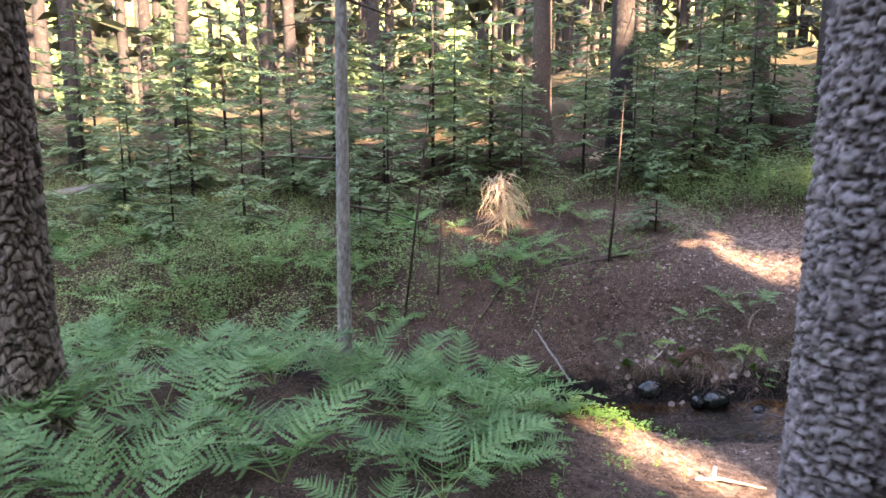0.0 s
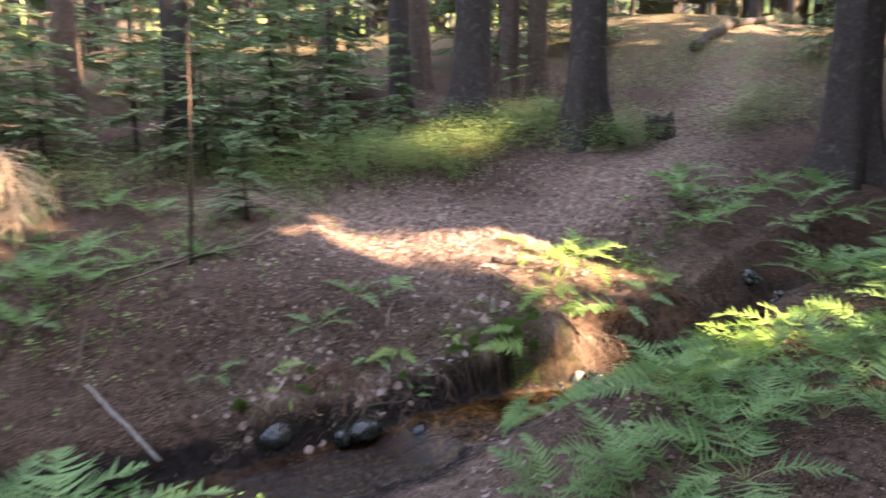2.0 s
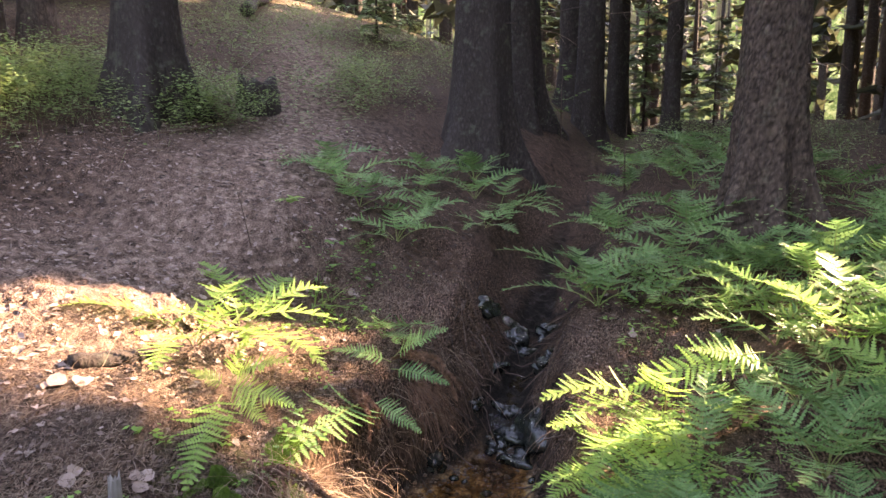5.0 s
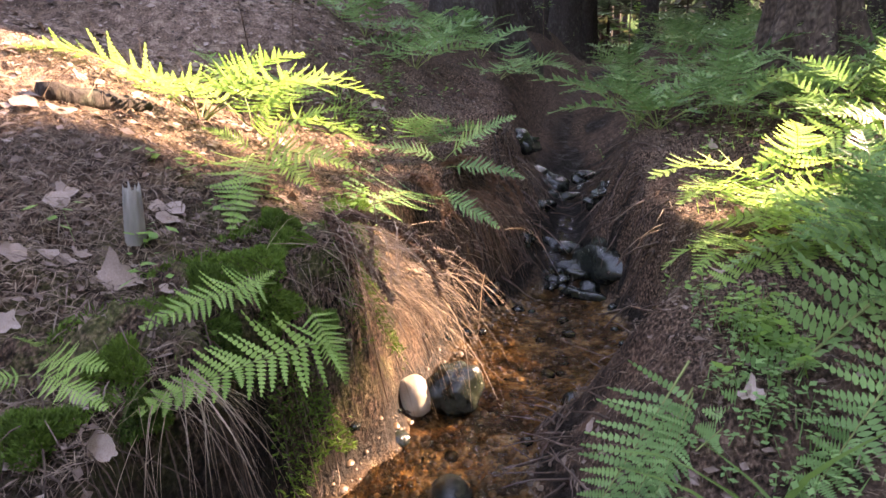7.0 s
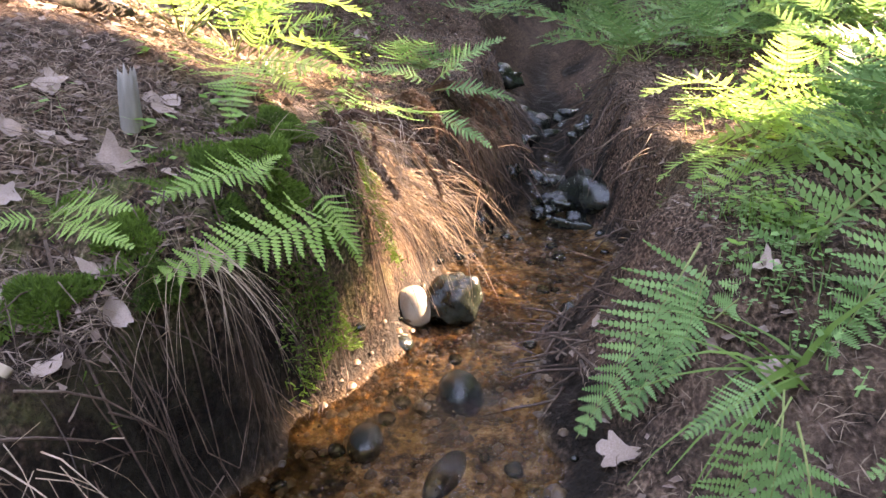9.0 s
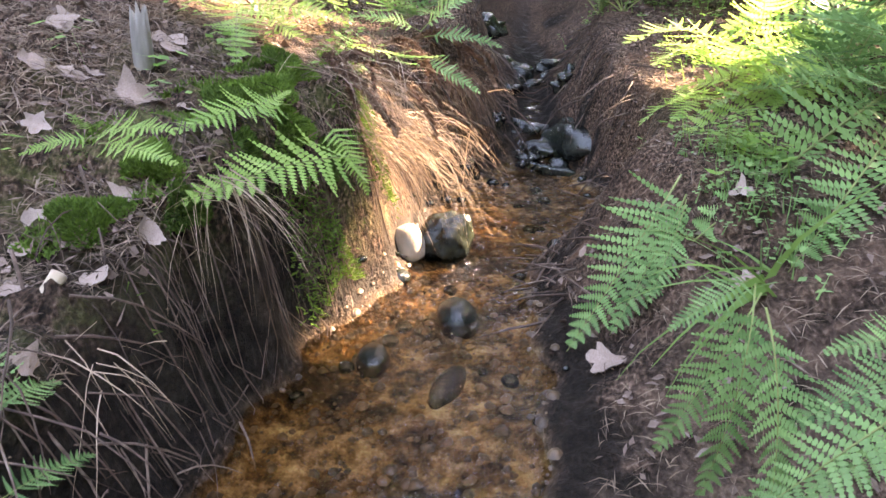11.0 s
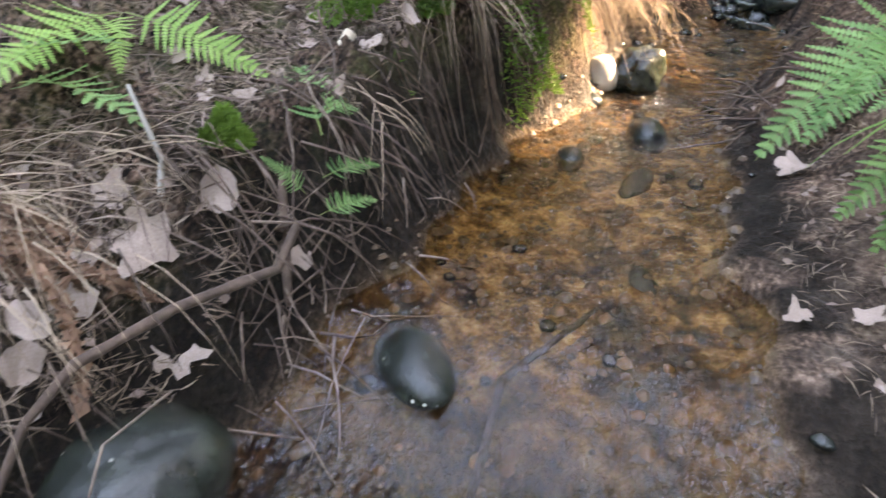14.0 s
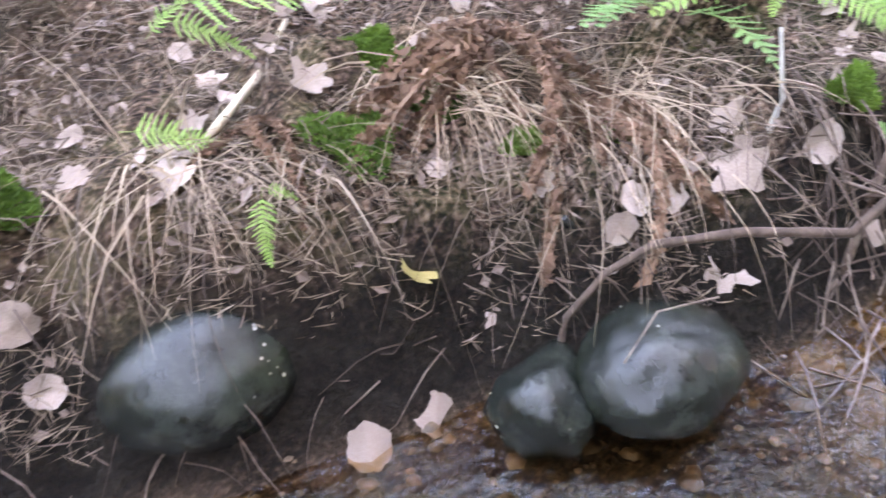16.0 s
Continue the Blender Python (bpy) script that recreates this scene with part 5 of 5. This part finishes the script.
def moss_cushion(x, y, size, seed, label="cushion of bright green moss on the bank"):
    r, g = random.Random(seed), Geo()
    n = Vector(normal_at(x, y))
    m = Matrix.Translation(Vector((x, y, at(x, y))) + n * 0.014) @ n.to_track_quat("Z", "Y").to_matrix().to_4x4()
    for _ in range(2200):
        a, u = r.uniform(0, 6.28), math.sqrt(r.random())
        k = size * (0.8 + 0.25 * math.sin(3 * a + seed))
        p = Vector((u * k * math.cos(a), u * k * math.sin(a), size * 0.42 * math.sqrt(max(0, 1 - u * u)) * (0.8 + 0.3 * noise.noise(Vector((u * 4 * math.cos(a), u * 4 * math.sin(a), seed))))))
        d = (p * 0.6 / size + Vector((r.gauss(0, 0.6), r.gauss(0, 0.6), 0.7))).normalized()
        s = d.cross(Vector((r.gauss(0, 1), r.gauss(0, 1), 0.2))).normalized() * 0.003
        g.add([tuple(p - s), tuple(p + s), tuple(p + d * r.uniform(0.007, 0.017))], [(0, 1, 2)])
    return thing("moss_cushion", label, "moss", "moss cushions", m, g.mesh("moss_cushion", MOSS, False))


for k, (x, y, s) in enumerate(((2.76, 7.4, 0.07), (2.58, 7.28, 0.09), (2.08, 7.41, 0.07), (2.84, 7.19, 0.04), (3.0, 7.18, 0.035), (4.4, 6.79, 0.09), (3.85, 6.96, 0.07), (4.3, 6.86, 0.07), (4.55, 6.77, 0.06), (4.0, 6.9, 0.06), (3.3, 6.97, 0.04), (2.75, 7.32, 0.05),
                           (4.2, 6.81, 0.08), (4.48, 6.68, 0.06), (4.35, 6.74, 0.07), (3.95, 6.84, 0.05), (4.62, 6.83, 0.06), (2.7, 7.48, 0.06))):
    moss_cushion(x, y, s, 120 + k)


# ---- ferns on the banks ----
r = random.Random(131)
HANG = "pale green fern frond arching out from the bank"
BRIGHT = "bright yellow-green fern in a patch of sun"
for x, y, size, count, az, spread, lift, meshes, label in (
        
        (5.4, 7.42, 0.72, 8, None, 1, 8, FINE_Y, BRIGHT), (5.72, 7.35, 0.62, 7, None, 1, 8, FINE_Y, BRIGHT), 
        (6.3, 6.72, 0.5, 5, 240, 1, 12, FINE, HANG), 
         (3.66, 7.7, 0.4, 5, None, 1, 8, MID, HANG), (3.2, 7.3, 0.32, 4, 250, 1, 15, MID, HANG),
        (2.9, 7.75, 0.4, 5, None, 1, 8, MID, HANG), (3.3, 7.75, 0.4, 5, None, 1, 8, MID, HANG), (2.0, 7.75, 0.3, 4, None, 1, 10, MID, HANG), 
        
        
        (7.64, 7.5, 0.7, 7, None, 1, 10, MID, "broad green fern growing on the slope"), (8.1, 7.8, 0.6, 6, None, 1, 10, MID, "broad green fern growing on the slope"), (8.3, 7.3, 0.5, 5, None, 1, 10, MID, "broad green fern growing on the slope"),
        (9.0, 6.4, 0.7, 6, None, 1, 10, MID, "green fern overhanging the brook"), (9.6, 6.3, 0.65, 6, None, 1, 10, MID, "green fern overhanging the brook"), (8.3, 6.45, 0.5, 5, None, 1, 10, MID, "green fern overhanging the brook"),
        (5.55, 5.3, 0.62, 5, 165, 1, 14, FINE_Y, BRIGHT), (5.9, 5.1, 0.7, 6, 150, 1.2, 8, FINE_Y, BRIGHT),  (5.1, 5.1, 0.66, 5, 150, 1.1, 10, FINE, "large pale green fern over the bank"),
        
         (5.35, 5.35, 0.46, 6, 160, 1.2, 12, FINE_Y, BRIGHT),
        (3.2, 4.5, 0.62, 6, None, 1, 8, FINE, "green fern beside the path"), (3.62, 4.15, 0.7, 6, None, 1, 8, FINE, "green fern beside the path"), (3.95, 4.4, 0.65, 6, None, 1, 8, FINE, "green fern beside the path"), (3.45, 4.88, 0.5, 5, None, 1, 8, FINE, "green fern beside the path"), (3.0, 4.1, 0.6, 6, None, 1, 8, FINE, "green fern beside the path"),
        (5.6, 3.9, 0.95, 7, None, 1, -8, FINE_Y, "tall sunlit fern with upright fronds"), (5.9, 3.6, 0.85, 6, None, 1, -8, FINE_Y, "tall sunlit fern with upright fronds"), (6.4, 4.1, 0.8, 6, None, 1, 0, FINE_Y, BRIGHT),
        (1.35, 6.0, 0.4, 5, None, 1, 10, FINE, "low green fern beside the brook"), (1.0, 5.7, 0.5, 6, None, 1, 10, FINE, "low green fern beside the brook"), (1.6, 6.2, 0.3, 4, None, 1, 10, FINE_Y, BRIGHT),
        (0.4, 4.5, 0.55, 6, None, 1, 8, FINE, "green fern beside the path"), (0.8, 5.3, 0.5, 6, None, 1, 8, FINE, "green fern beside the path"), (3.0, 4.9, 0.5, 6, None, 1, 8, FINE, "green fern beside the path"), (3.5, 4.5, 0.6, 6, None, 1, 8, FINE, "green fern beside the path"),
        (4.0, 4.7, 0.6, 6, None, 1, 8, FINE, "green fern beside the brook"), (4.3, 5.1, 0.6, 6, None, 1, 8, FINE, "green fern beside the brook"), (1.2, 9.7, 0.5, 6, None, 1, 8, MID, "green fern on the slope"), (0.4, 9.0, 0.45, 5, None, 1, 8, MID, "green fern on the slope"), (1.3, 8.9, 0.45, 5, None, 1, 8, MID, "green fern on the slope"), (-0.2, 9.4, 0.45, 5, None, 1, 8, MID, "green fern on the slope")):
    fern(x, y, size, r, meshes, count, label, az, spread, lift=lift)


def arched_fern(label, meshes, fronds, seed):
    """A fern whose fronds reach from base to tip."""
    r = random.Random(seed)
    t = thing("fern", label, "fern", "ferns", Matrix.Translation(fronds[0][0]))
    for base, tip in fronds:
        u = Vector(tip) - Vector(base)
        x = u.normalized()
        up = Vector((-0.5 + r.uniform(-0.15, 0.15), -0.25 + r.uniform(-0.2, 0.2), 0.85))
        y = up.cross(x).normalized()
        z = x.cross(y)
        m = Matrix((x, y, z)).transposed().to_4x4()
        ob = part("frond", r.choice(meshes), None, t)
        ob.matrix_local = Matrix.Translation(Vector(base) - Vector(fronds[0][0])) @ m @ Matrix.Scale(u.length * 1.03, 4)
    return t


for k, (label, meshes, fronds) in enumerate((
        ("broad pale green fern arching out from the bank", FLAT_Y, (((4.300, 6.538, 0.442), (3.911, 6.819, 0.451)), ((4.320, 6.715, 0.563), (4.046, 6.881, 0.547)), ((4.250, 6.621, 0.537), (4.190, 6.518, 0.384)), ((4.215, 6.778, 0.541), (4.290, 6.703, 0.601)))),
        ("pale green fern beside a hanging root", FLAT_Y, (((3.780, 6.892, 0.565), (3.720, 6.731, 0.598)), ((3.720, 6.849, 0.578), (3.660, 6.931, 0.564)), ((3.850, 6.935, 0.564), (3.790, 6.931, 0.609)), ((3.750, 6.863, 0.564), (3.690, 6.715, 0.552)))),
        ("green fern growing from reddish roots on the bank edge", FLAT, (((5.900, 6.545, 0.716), (5.840, 6.862, 0.793)), ((6.000, 6.556, 0.714), (5.940, 6.238, 0.922)), ((5.850, 6.528, 0.693), (5.790, 6.187, 0.667)), ((5.600, 6.572, 0.612), (5.540, 6.274, 0.491)), ((5.600, 6.595, 0.590), (4.762, 6.690, 0.636)))),
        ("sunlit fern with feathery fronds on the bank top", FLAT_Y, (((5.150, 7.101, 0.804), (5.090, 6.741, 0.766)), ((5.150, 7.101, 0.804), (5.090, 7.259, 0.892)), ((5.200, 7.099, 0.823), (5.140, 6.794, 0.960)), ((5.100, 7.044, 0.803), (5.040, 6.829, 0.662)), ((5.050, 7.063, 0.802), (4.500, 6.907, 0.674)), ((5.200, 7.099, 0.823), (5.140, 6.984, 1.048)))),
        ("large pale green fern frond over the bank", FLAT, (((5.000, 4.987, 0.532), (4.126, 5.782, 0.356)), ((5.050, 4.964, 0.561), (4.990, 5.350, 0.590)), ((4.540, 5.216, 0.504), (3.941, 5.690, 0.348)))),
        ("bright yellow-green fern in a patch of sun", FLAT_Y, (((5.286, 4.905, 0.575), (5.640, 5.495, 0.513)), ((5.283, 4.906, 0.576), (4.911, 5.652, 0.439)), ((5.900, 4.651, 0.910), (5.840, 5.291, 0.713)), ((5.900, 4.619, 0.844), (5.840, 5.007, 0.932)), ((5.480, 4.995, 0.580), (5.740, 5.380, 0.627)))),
        ("green fern drooping down to the water", FLAT, (((4.380, 5.790, 0.397), (4.094, 6.066, 0.071)), ((4.300, 5.797, 0.367), (4.082, 5.984, 0.118)), ((4.300, 5.796, 0.355), (4.089, 5.913, 0.189)))),
        ("green fern with broad fronds hanging over the mud", FLAT, (((3.660, 5.882, 0.388), (3.551, 5.952, 0.102)), ((3.700, 5.854, 0.359), (3.640, 6.002, 0.119)), ((3.750, 5.847, 0.365), (3.690, 5.986, 0.301)), ((3.600, 5.889, 0.377), (3.458, 5.898, 0.091)))),
        ("green fern leaning over the mud bank", FLAT, (((3.600, 5.633, 0.321), (3.540, 5.870, 0.229)), ((3.520, 5.674, 0.306), (3.460, 5.865, 0.173)), ((3.500, 5.717, 0.313), (3.440, 5.971, 0.134)), ((3.650, 5.597, 0.323), (3.590, 5.803, 0.320)))),
        ("small dark green curled fern on the bank", FLAT, (((3.387, 6.843, 0.270), (3.560, 6.978, 0.349)), ((3.407, 6.848, 0.303), (3.540, 6.845, 0.277)), ((3.362, 6.835, 0.206), (3.500, 6.788, 0.190)), ((3.334, 6.832, 0.151), (3.460, 6.779, 0.138)), ((3.329, 6.852, 0.189), (3.296, 6.903, 0.260)))),
        ("pale green fern arching over the bank", FLAT_Y, (((3.392, 7.200, 0.444), (3.088, 7.200, 0.392)), ((3.409, 7.200, 0.442), (3.452, 6.967, 0.349)), ((3.401, 7.200, 0.443), (3.292, 7.136, 0.375)))),
        ("pale green fern with a long frond on the bank", FLAT_Y, (((2.353, 7.350, 0.441), (2.619, 7.350, 0.438)), ((2.343, 7.350, 0.430), (2.470, 7.350, 0.364)), ((2.262, 7.350, 0.286), (2.405, 7.350, 0.240)), ((2.325, 7.350, 0.406), (2.400, 7.350, 0.461)))),
        ("small fresh green fern hanging from the bank", FLAT_Y, (((2.415, 7.200, 0.228), (2.398, 7.160, 0.124)), ((2.415, 7.200, 0.228), (2.464, 7.200, 0.198)))))):
    arched_fern(label, meshes, fronds, 300 + k)


def leaf_stuff(name, label, seed, areas, mat, leaf, height, per, stems=True):
    """Low leafy plants that nobody could count: stems with small pointed leaves."""
    r, g = random.Random(seed), Geo()
    for count, cx, cy, rx, ry in areas:
        for _ in range(count):
            x, y = cx + rx * r.gauss(0, 0.5), cy + ry * r.gauss(0, 0.5)
            if abs(y - float(stream_y(x))) < float(half_w(x)) + 0.05:
                continue
            base = Vector((x, y, at(x, y)))
            h = r.uniform(*height)
            top = base + Vector((r.uniform(-0.4, 0.4) * h, r.uniform(-0.4, 0.4) * h, h))
            if stems:
                s = Vector((0.0025, 0.001, 0))
                g.add([tuple(base - s), tuple(base + s), tuple(top)], [(0, 1, 2)])
            for k in range(per):
                p = base.lerp(top, r.uniform(0.35, 1.0)) + Vector((r.gauss(0, 0.25), r.gauss(0, 0.25), r.gauss(0, 0.08))) * h
                a, n = r.uniform(0, 6.28), r.uniform(*leaf)
                d = Vector((math.cos(a), math.sin(a), r.uniform(-0.4, 0.35)))
                q = Vector((-math.sin(a), math.cos(a), r.uniform(-0.3, 0.3))) * n * 0.32
                g.add([tuple(p), tuple(p + d * n * 0.5 + q), tuple(p + d * n), tuple(p + d * n * 0.5 - q)], [(0, 1, 2, 3)])
    return tagged(new(name, g.mesh(name, mat, False)), label, "undergrowth", kind="stuff")


leaf_stuff("bilberry_undergrowth", "low green bilberry bushes covering the forest floor", 141,
           [(900, 6.0, 10.5, 2.4, 1.0), (240, 8.2, 10.6, 1.2, 0.7), (900, -4.5, 11.5, 3.5, 2.2), (800, -3.0, 9.2, 3.0, 1.3), (260, 4.2, 11.6, 1.8, 0.9), (220, 1.2, 11.5, 2.4, 0.9), (200, 8.6, 9.3, 0.8, 0.5), (380, 13, 10.5, 4.5, 2.2), (200, 11, 8.6, 2, 0.8), (300, -7, 13, 2.5, 3), (200, 12, 3.5, 4, 1.6), (120, 16, 8, 3, 2)], SHRUB, (0.02, 0.05), (0.2, 0.5), 26)
leaf_stuff("low_herbs", "small green herbs and seedlings between the litter", 142,
           [(160, 1.3, 5.6, 0.7, 0.5), (90, 0.3, 4.4, 1.0, 0.8), (120, 5.0, 5.0, 1.5, 0.4), (24, 4.5, 5.62, 0.3, 0.1), (70, 6.4, 7.0, 0.8, 0.25), (14, 4.4, 7.0, 0.6, 0.2), (420, 0.4, 9.0, 2.0, 1.0), (160, 2.6, 9.6, 1.2, 0.8), (160, 7.5, 5.2, 1.5, 0.5), (12, 5.0, 6.7, 0.4, 0.1)], BROADLEAF, (0.018, 0.04), (0.03, 0.13), 8)
leaf_stuff("wood_sorrel", "blue-green wood sorrel leaves on the bank", 143, [(60, 4.15, 5.68, 0.28, 0.1), (70, 4.55, 5.62, 0.3, 0.12)], FERN, (0.012, 0.022), (0.02, 0.07), 6)


# ---- young trees ----
def young_spruce(seed, h, dry=False):
    """Mesh parts of a young spruce: stem and needled branches."""
    r = random.Random(seed)
    stem, leaf = Geo(), Geo()
    stem.tube([(0, 0, -0.1), (0.01, 0, h * 0.5), (0, 0.01, h)], [0.008 + h * 0.008, 0.004 + h * 0.005, 0.003], 6)
    z = 0.12 * h
    while z < h * 0.97:
        n = (h - z) * 0.42 + 0.08
        for k in range(r.choice((4, 5, 6))):
            a = r.uniform(0, 6.28)
            out = Vector((math.cos(a), math.sin(a), r.uniform(-0.15, 0.25)))
            side = Vector((-math.sin(a), math.cos(a), 0))
            m = n * r.uniform(0.7, 1.1)
            tipd = Vector((0, 0, -0.18 * m))
            stem.tube([(0, 0, z), tuple(Vector((0, 0, z)) + out * m * 0.6), tuple(Vector((0, 0, z)) + out * m + tipd)], [0.006, 0.004, 0.002], 3, False)
            steps = max(5, int(m * 16))
            for i in range(1, steps + 1):
                u = i / steps
                p = Vector((0, 0, z)) + out * m * u + tipd * u * u
                for e in (1, -1):
                    w = (0.09 + 0.3 * m * (1 - u)) * r.uniform(0.6, 1.1)
                    d = (out * 0.7 + side * e * r.uniform(0.5, 1) + Vector((0, 0, r.uniform(-0.5, 0.1)))).normalized()
                    s = d.cross(Vector((r.gauss(0, 0.4), r.gauss(0, 0.4), 1))).normalized() * 0.028
                    leaf.add([tuple(p), tuple(p + d * w * 0.5 + s), tuple(p + d * w), tuple(p + d * w * 0.5 - s)], [(0, 1, 2, 3)])
        z += 0.11 + 0.05 * h * r.random()
    return stem.mesh("stem", BARK), leaf.mesh("needles", NEEDLES_YOUNG, False)


kinds = [young_spruce(151, 2.6), young_spruce(152, 1.7), young_spruce(153, 3.6)]
r = random.Random(155)
for x, y, k, s in ((-4.6, 12.6, 0, 1.1), (-2.7, 12.4, 0, 1.0), (-3.6, 13.8, 2, 1.0), (0.2, 12.6, 2, 0.9), (-0.9, 11.2, 1, 1.2), (-1.7, 11.6, 0, 1.0), (3.2, 11.6, 0, 1.0), (4.7, 13.0, 2, 0.9), (4.3, 11.9, 1, 1.2), (5.7, 12.9, 0, 1.1), (5.6, 14.2, 2, 1),
                   (-6.0, 13.2, 0, 1.0), (-7.5, 14.4, 2, 1.0), (1.4, 12.4, 1, 1.2), (1.0, 14.2, 2, 1.1), (-2.2, 15.2, 2, 1.1), (3.1, 9.9, 1, 0.7), (-5.0, 16.0, 2, 1.2), (-8.8, 12.4, 0, 1), (6.4, 11.9, 1, 1), (9.8, 14.6, 2, 1), (11.6, 14.5, 2, 1), (13.5, 15, 2, 1.1), (-0.3, 16.6, 2, 1.3), (4.2, 16.8, 2, 1.3), (15.5, 9.8, 1, 1.2), (21, 4.5, 2, 1.2), (17.5, 3.3, 1, 1.3), (20, 7.5, 2, 1.1), (-10.5, 17, 2, 1.3), (-6.8, 18.5, 2, 1.3), (2.4, 18, 2, 1.4), (7.8, 19, 2, 1.4), (-3.2, 11.0, 1, 1.1), (-4.2, 10.6, 1, 1.0), (-5.4, 11.6, 0, 0.9), (-6.6, 11.0, 1, 1.1), (-2.1, 13.4, 2, 0.9), (-1.1, 12.9, 2, 0.8), (-0.2, 13.8, 2, 1), (0.9, 13.2, 0, 1), (2.6, 12.8, 2, 0.8), (3.9, 14.6, 2, 1), (6.6, 14.0, 0, 1), (-5.6, 14.6, 2, 1), (-8.2, 16.4, 2, 1), (-10, 14, 2, 1), (3.8, 12.6, 0, 1), (5.0, 11.4, 1, 0.9), (0.4, 11.5, 1, 0.9), (9.6, 13.2, 1, 1.2), (-1.2, 9.9, 1, 0.8), (12.5, 13.4, 0, 1)):
    t = thing("young_spruce", "young green spruce growing under the tall trees", "tree", "young spruces", Matrix.Translation((x, y, at(x, y))) @ pose(0, 0, 0, 0, 0, r.uniform(0, 360)) @ Matrix.Scale(s, 4))
    part("stem", kinds[k][0], None, t)
    part("needles", kinds[k][1], None, t, "soft green needles")


def sapling(x, y, h, seed, label, leaves, size, mat=BROADLEAF, lean=(0.1, 0.0), lo=0.5, dia=0.012):
    r = random.Random(seed)
    t = thing("sapling", label, "sapling", "", Matrix.Translation((x, y, at(x, y))))
    g, leaf = Geo(), Geo()
    top = Vector((lean[0] * h, lean[1] * h, h))
    g.tube([(0, 0, -0.08), tuple(top * 0.5 + Vector((0.02, 0.01, 0))), tuple(top)], [dia, dia * 0.7, 0.002], 6)
    for _ in range(max(3, leaves // 7)):
        p = top * r.uniform(lo, 1.0)
        a = r.uniform(0, 6.28)
        d = Vector((math.cos(a), math.sin(a), r.uniform(0.0, 0.5)))
        n = r.uniform(0.15, 0.35) * min(1.2, h)
        w = Geo()
        w.tube([tuple(p), tuple(p + d * n)], [0.003, 0.001], 3, False)
        part("twig", w, TWIG, t)
        for k in range(7):
            q = p + d * n * (k + 1) / 7
            b = a + r.choice((-1, 1)) * r.uniform(0.6, 1.3)
            e = Vector((math.cos(b), math.sin(b), r.uniform(-0.4, 0.2)))
            s = Vector((-math.sin(b), math.cos(b), r.uniform(-0.3, 0.3))) * size * 0.3
            leaf.add([tuple(q), tuple(q + e * size * 0.5 + s), tuple(q + e * size), tuple(q + e * size * 0.5 - s)], [(0, 1, 2, 3)])
    part("stem", g, TWIG, t)
    if leaves:
        part("leaves", leaf, mat, t, "green leaves", False)
    return t


sapling(2.2, 8.95, 2.3, 161, "thin dark dead sapling standing on the slope", 0, 0.05, lean=(0.06, 0.03), dia=0.02)
sapling(-0.07, 8.7, 1.5, 162, "thin dark bare sapling standing on the slope", 0, 0.05, lean=(0.03, 0), dia=0.016)
sapling(-0.9, 10.5, 1.7, 163, "thin bare sapling on the slope", 10, 0.05, dia=0.014)
sapling(7.15, 10.3, 1.15, 164, "yellow-green rowan seedling lit by the sun", 42, 0.075, FERN_LIT, (0.2, 0.1), 0.35, 0.008)
sapling(-0.5, 8.4, 3.4, 165, "leafy young broadleaf tree with thin branches", 130, 0.085, BROADLEAF, (0.12, 0.0), 0.5, 0.018)
sapling(4.75, 9.9, 0.62, 166, "small yellow-green seedling beside the path", 24, 0.08, FERN_LIT, (-0.1, 0), 0.8, 0.006)
sapling(6.4, 7.62, 0.5, 167, "slender pale seedling stem on the bank", 0, 0.05, BROADLEAF, (-0.3, 0.1), 0.5, 0.004)
sapling(6.55, 7.45, 0.3, 168, "small pale green seedling on the bank", 14, 0.07, FERN_LIT, (0.1, 0), 0.7, 0.004)
sapling(6.45, 7.1, 0.3, 169, "small leafy seedling on the bank", 28, 0.05, BROADLEAF, (0.1, 0), 0.3, 0.004)
sapling(2.45, 11.2, 1.4, 170, "yellowing young spruce shoot in the sun", 60, 0.08, DRY_NEEDLES, (0.05, 0), 0.3, 0.012)
sapling(13.2, 6.1, 1.2, 171, "leafy sapling beside the brook", 60, 0.08, BROADLEAF, (0.05, 0), 0.3, 0.012)
sapling(10.6, 5.2, 0.9, 172, "leafy sapling beside the brook", 60, 0.08, BROADLEAF, (0.05, 0), 0.3, 0.01)


def brush_heap(x, y, seed):
    """A dry spruce top: thin twigs spreading down from a tip."""
    r, g = random.Random(seed), Geo()
    top = Vector((0, 0, 0.95))
    for _ in range(190):
        a, u = r.uniform(0, 6.28), r.random()
        s = Vector((0.1 * r.gauss(0, 1), 0.1 * r.gauss(0, 1), 0.95 - 0.7 * u))
        e = s + Vector((math.cos(a) * r.uniform(0.05, 0.4), math.sin(a) * r.uniform(0.05, 0.4), -r.uniform(0.1, 0.5)))
        e.z = max(e.z, 0.01)
        m = s.lerp(e, 0.5) + Vector((math.cos(a), math.sin(a), 0.3)) * 0.06
        g.tube([tuple(s), tuple(m), tuple(e)], [0.005, 0.004, 0.002], 3, False)
    g.tube([(0, 0, -0.05), tuple(top)], [0.02, 0.008], 6)
    return thing("dead_spruce_top", "dry sunlit heap of bare spruce twigs", "brush", "", Matrix.Translation((x, y, at(x, y))) @ pose(0, 0, 0, 8, -6, 0), g.mesh("dead_spruce_top", DRY_NEEDLES, False))


brush_heap(0.95, 10.25, 181)
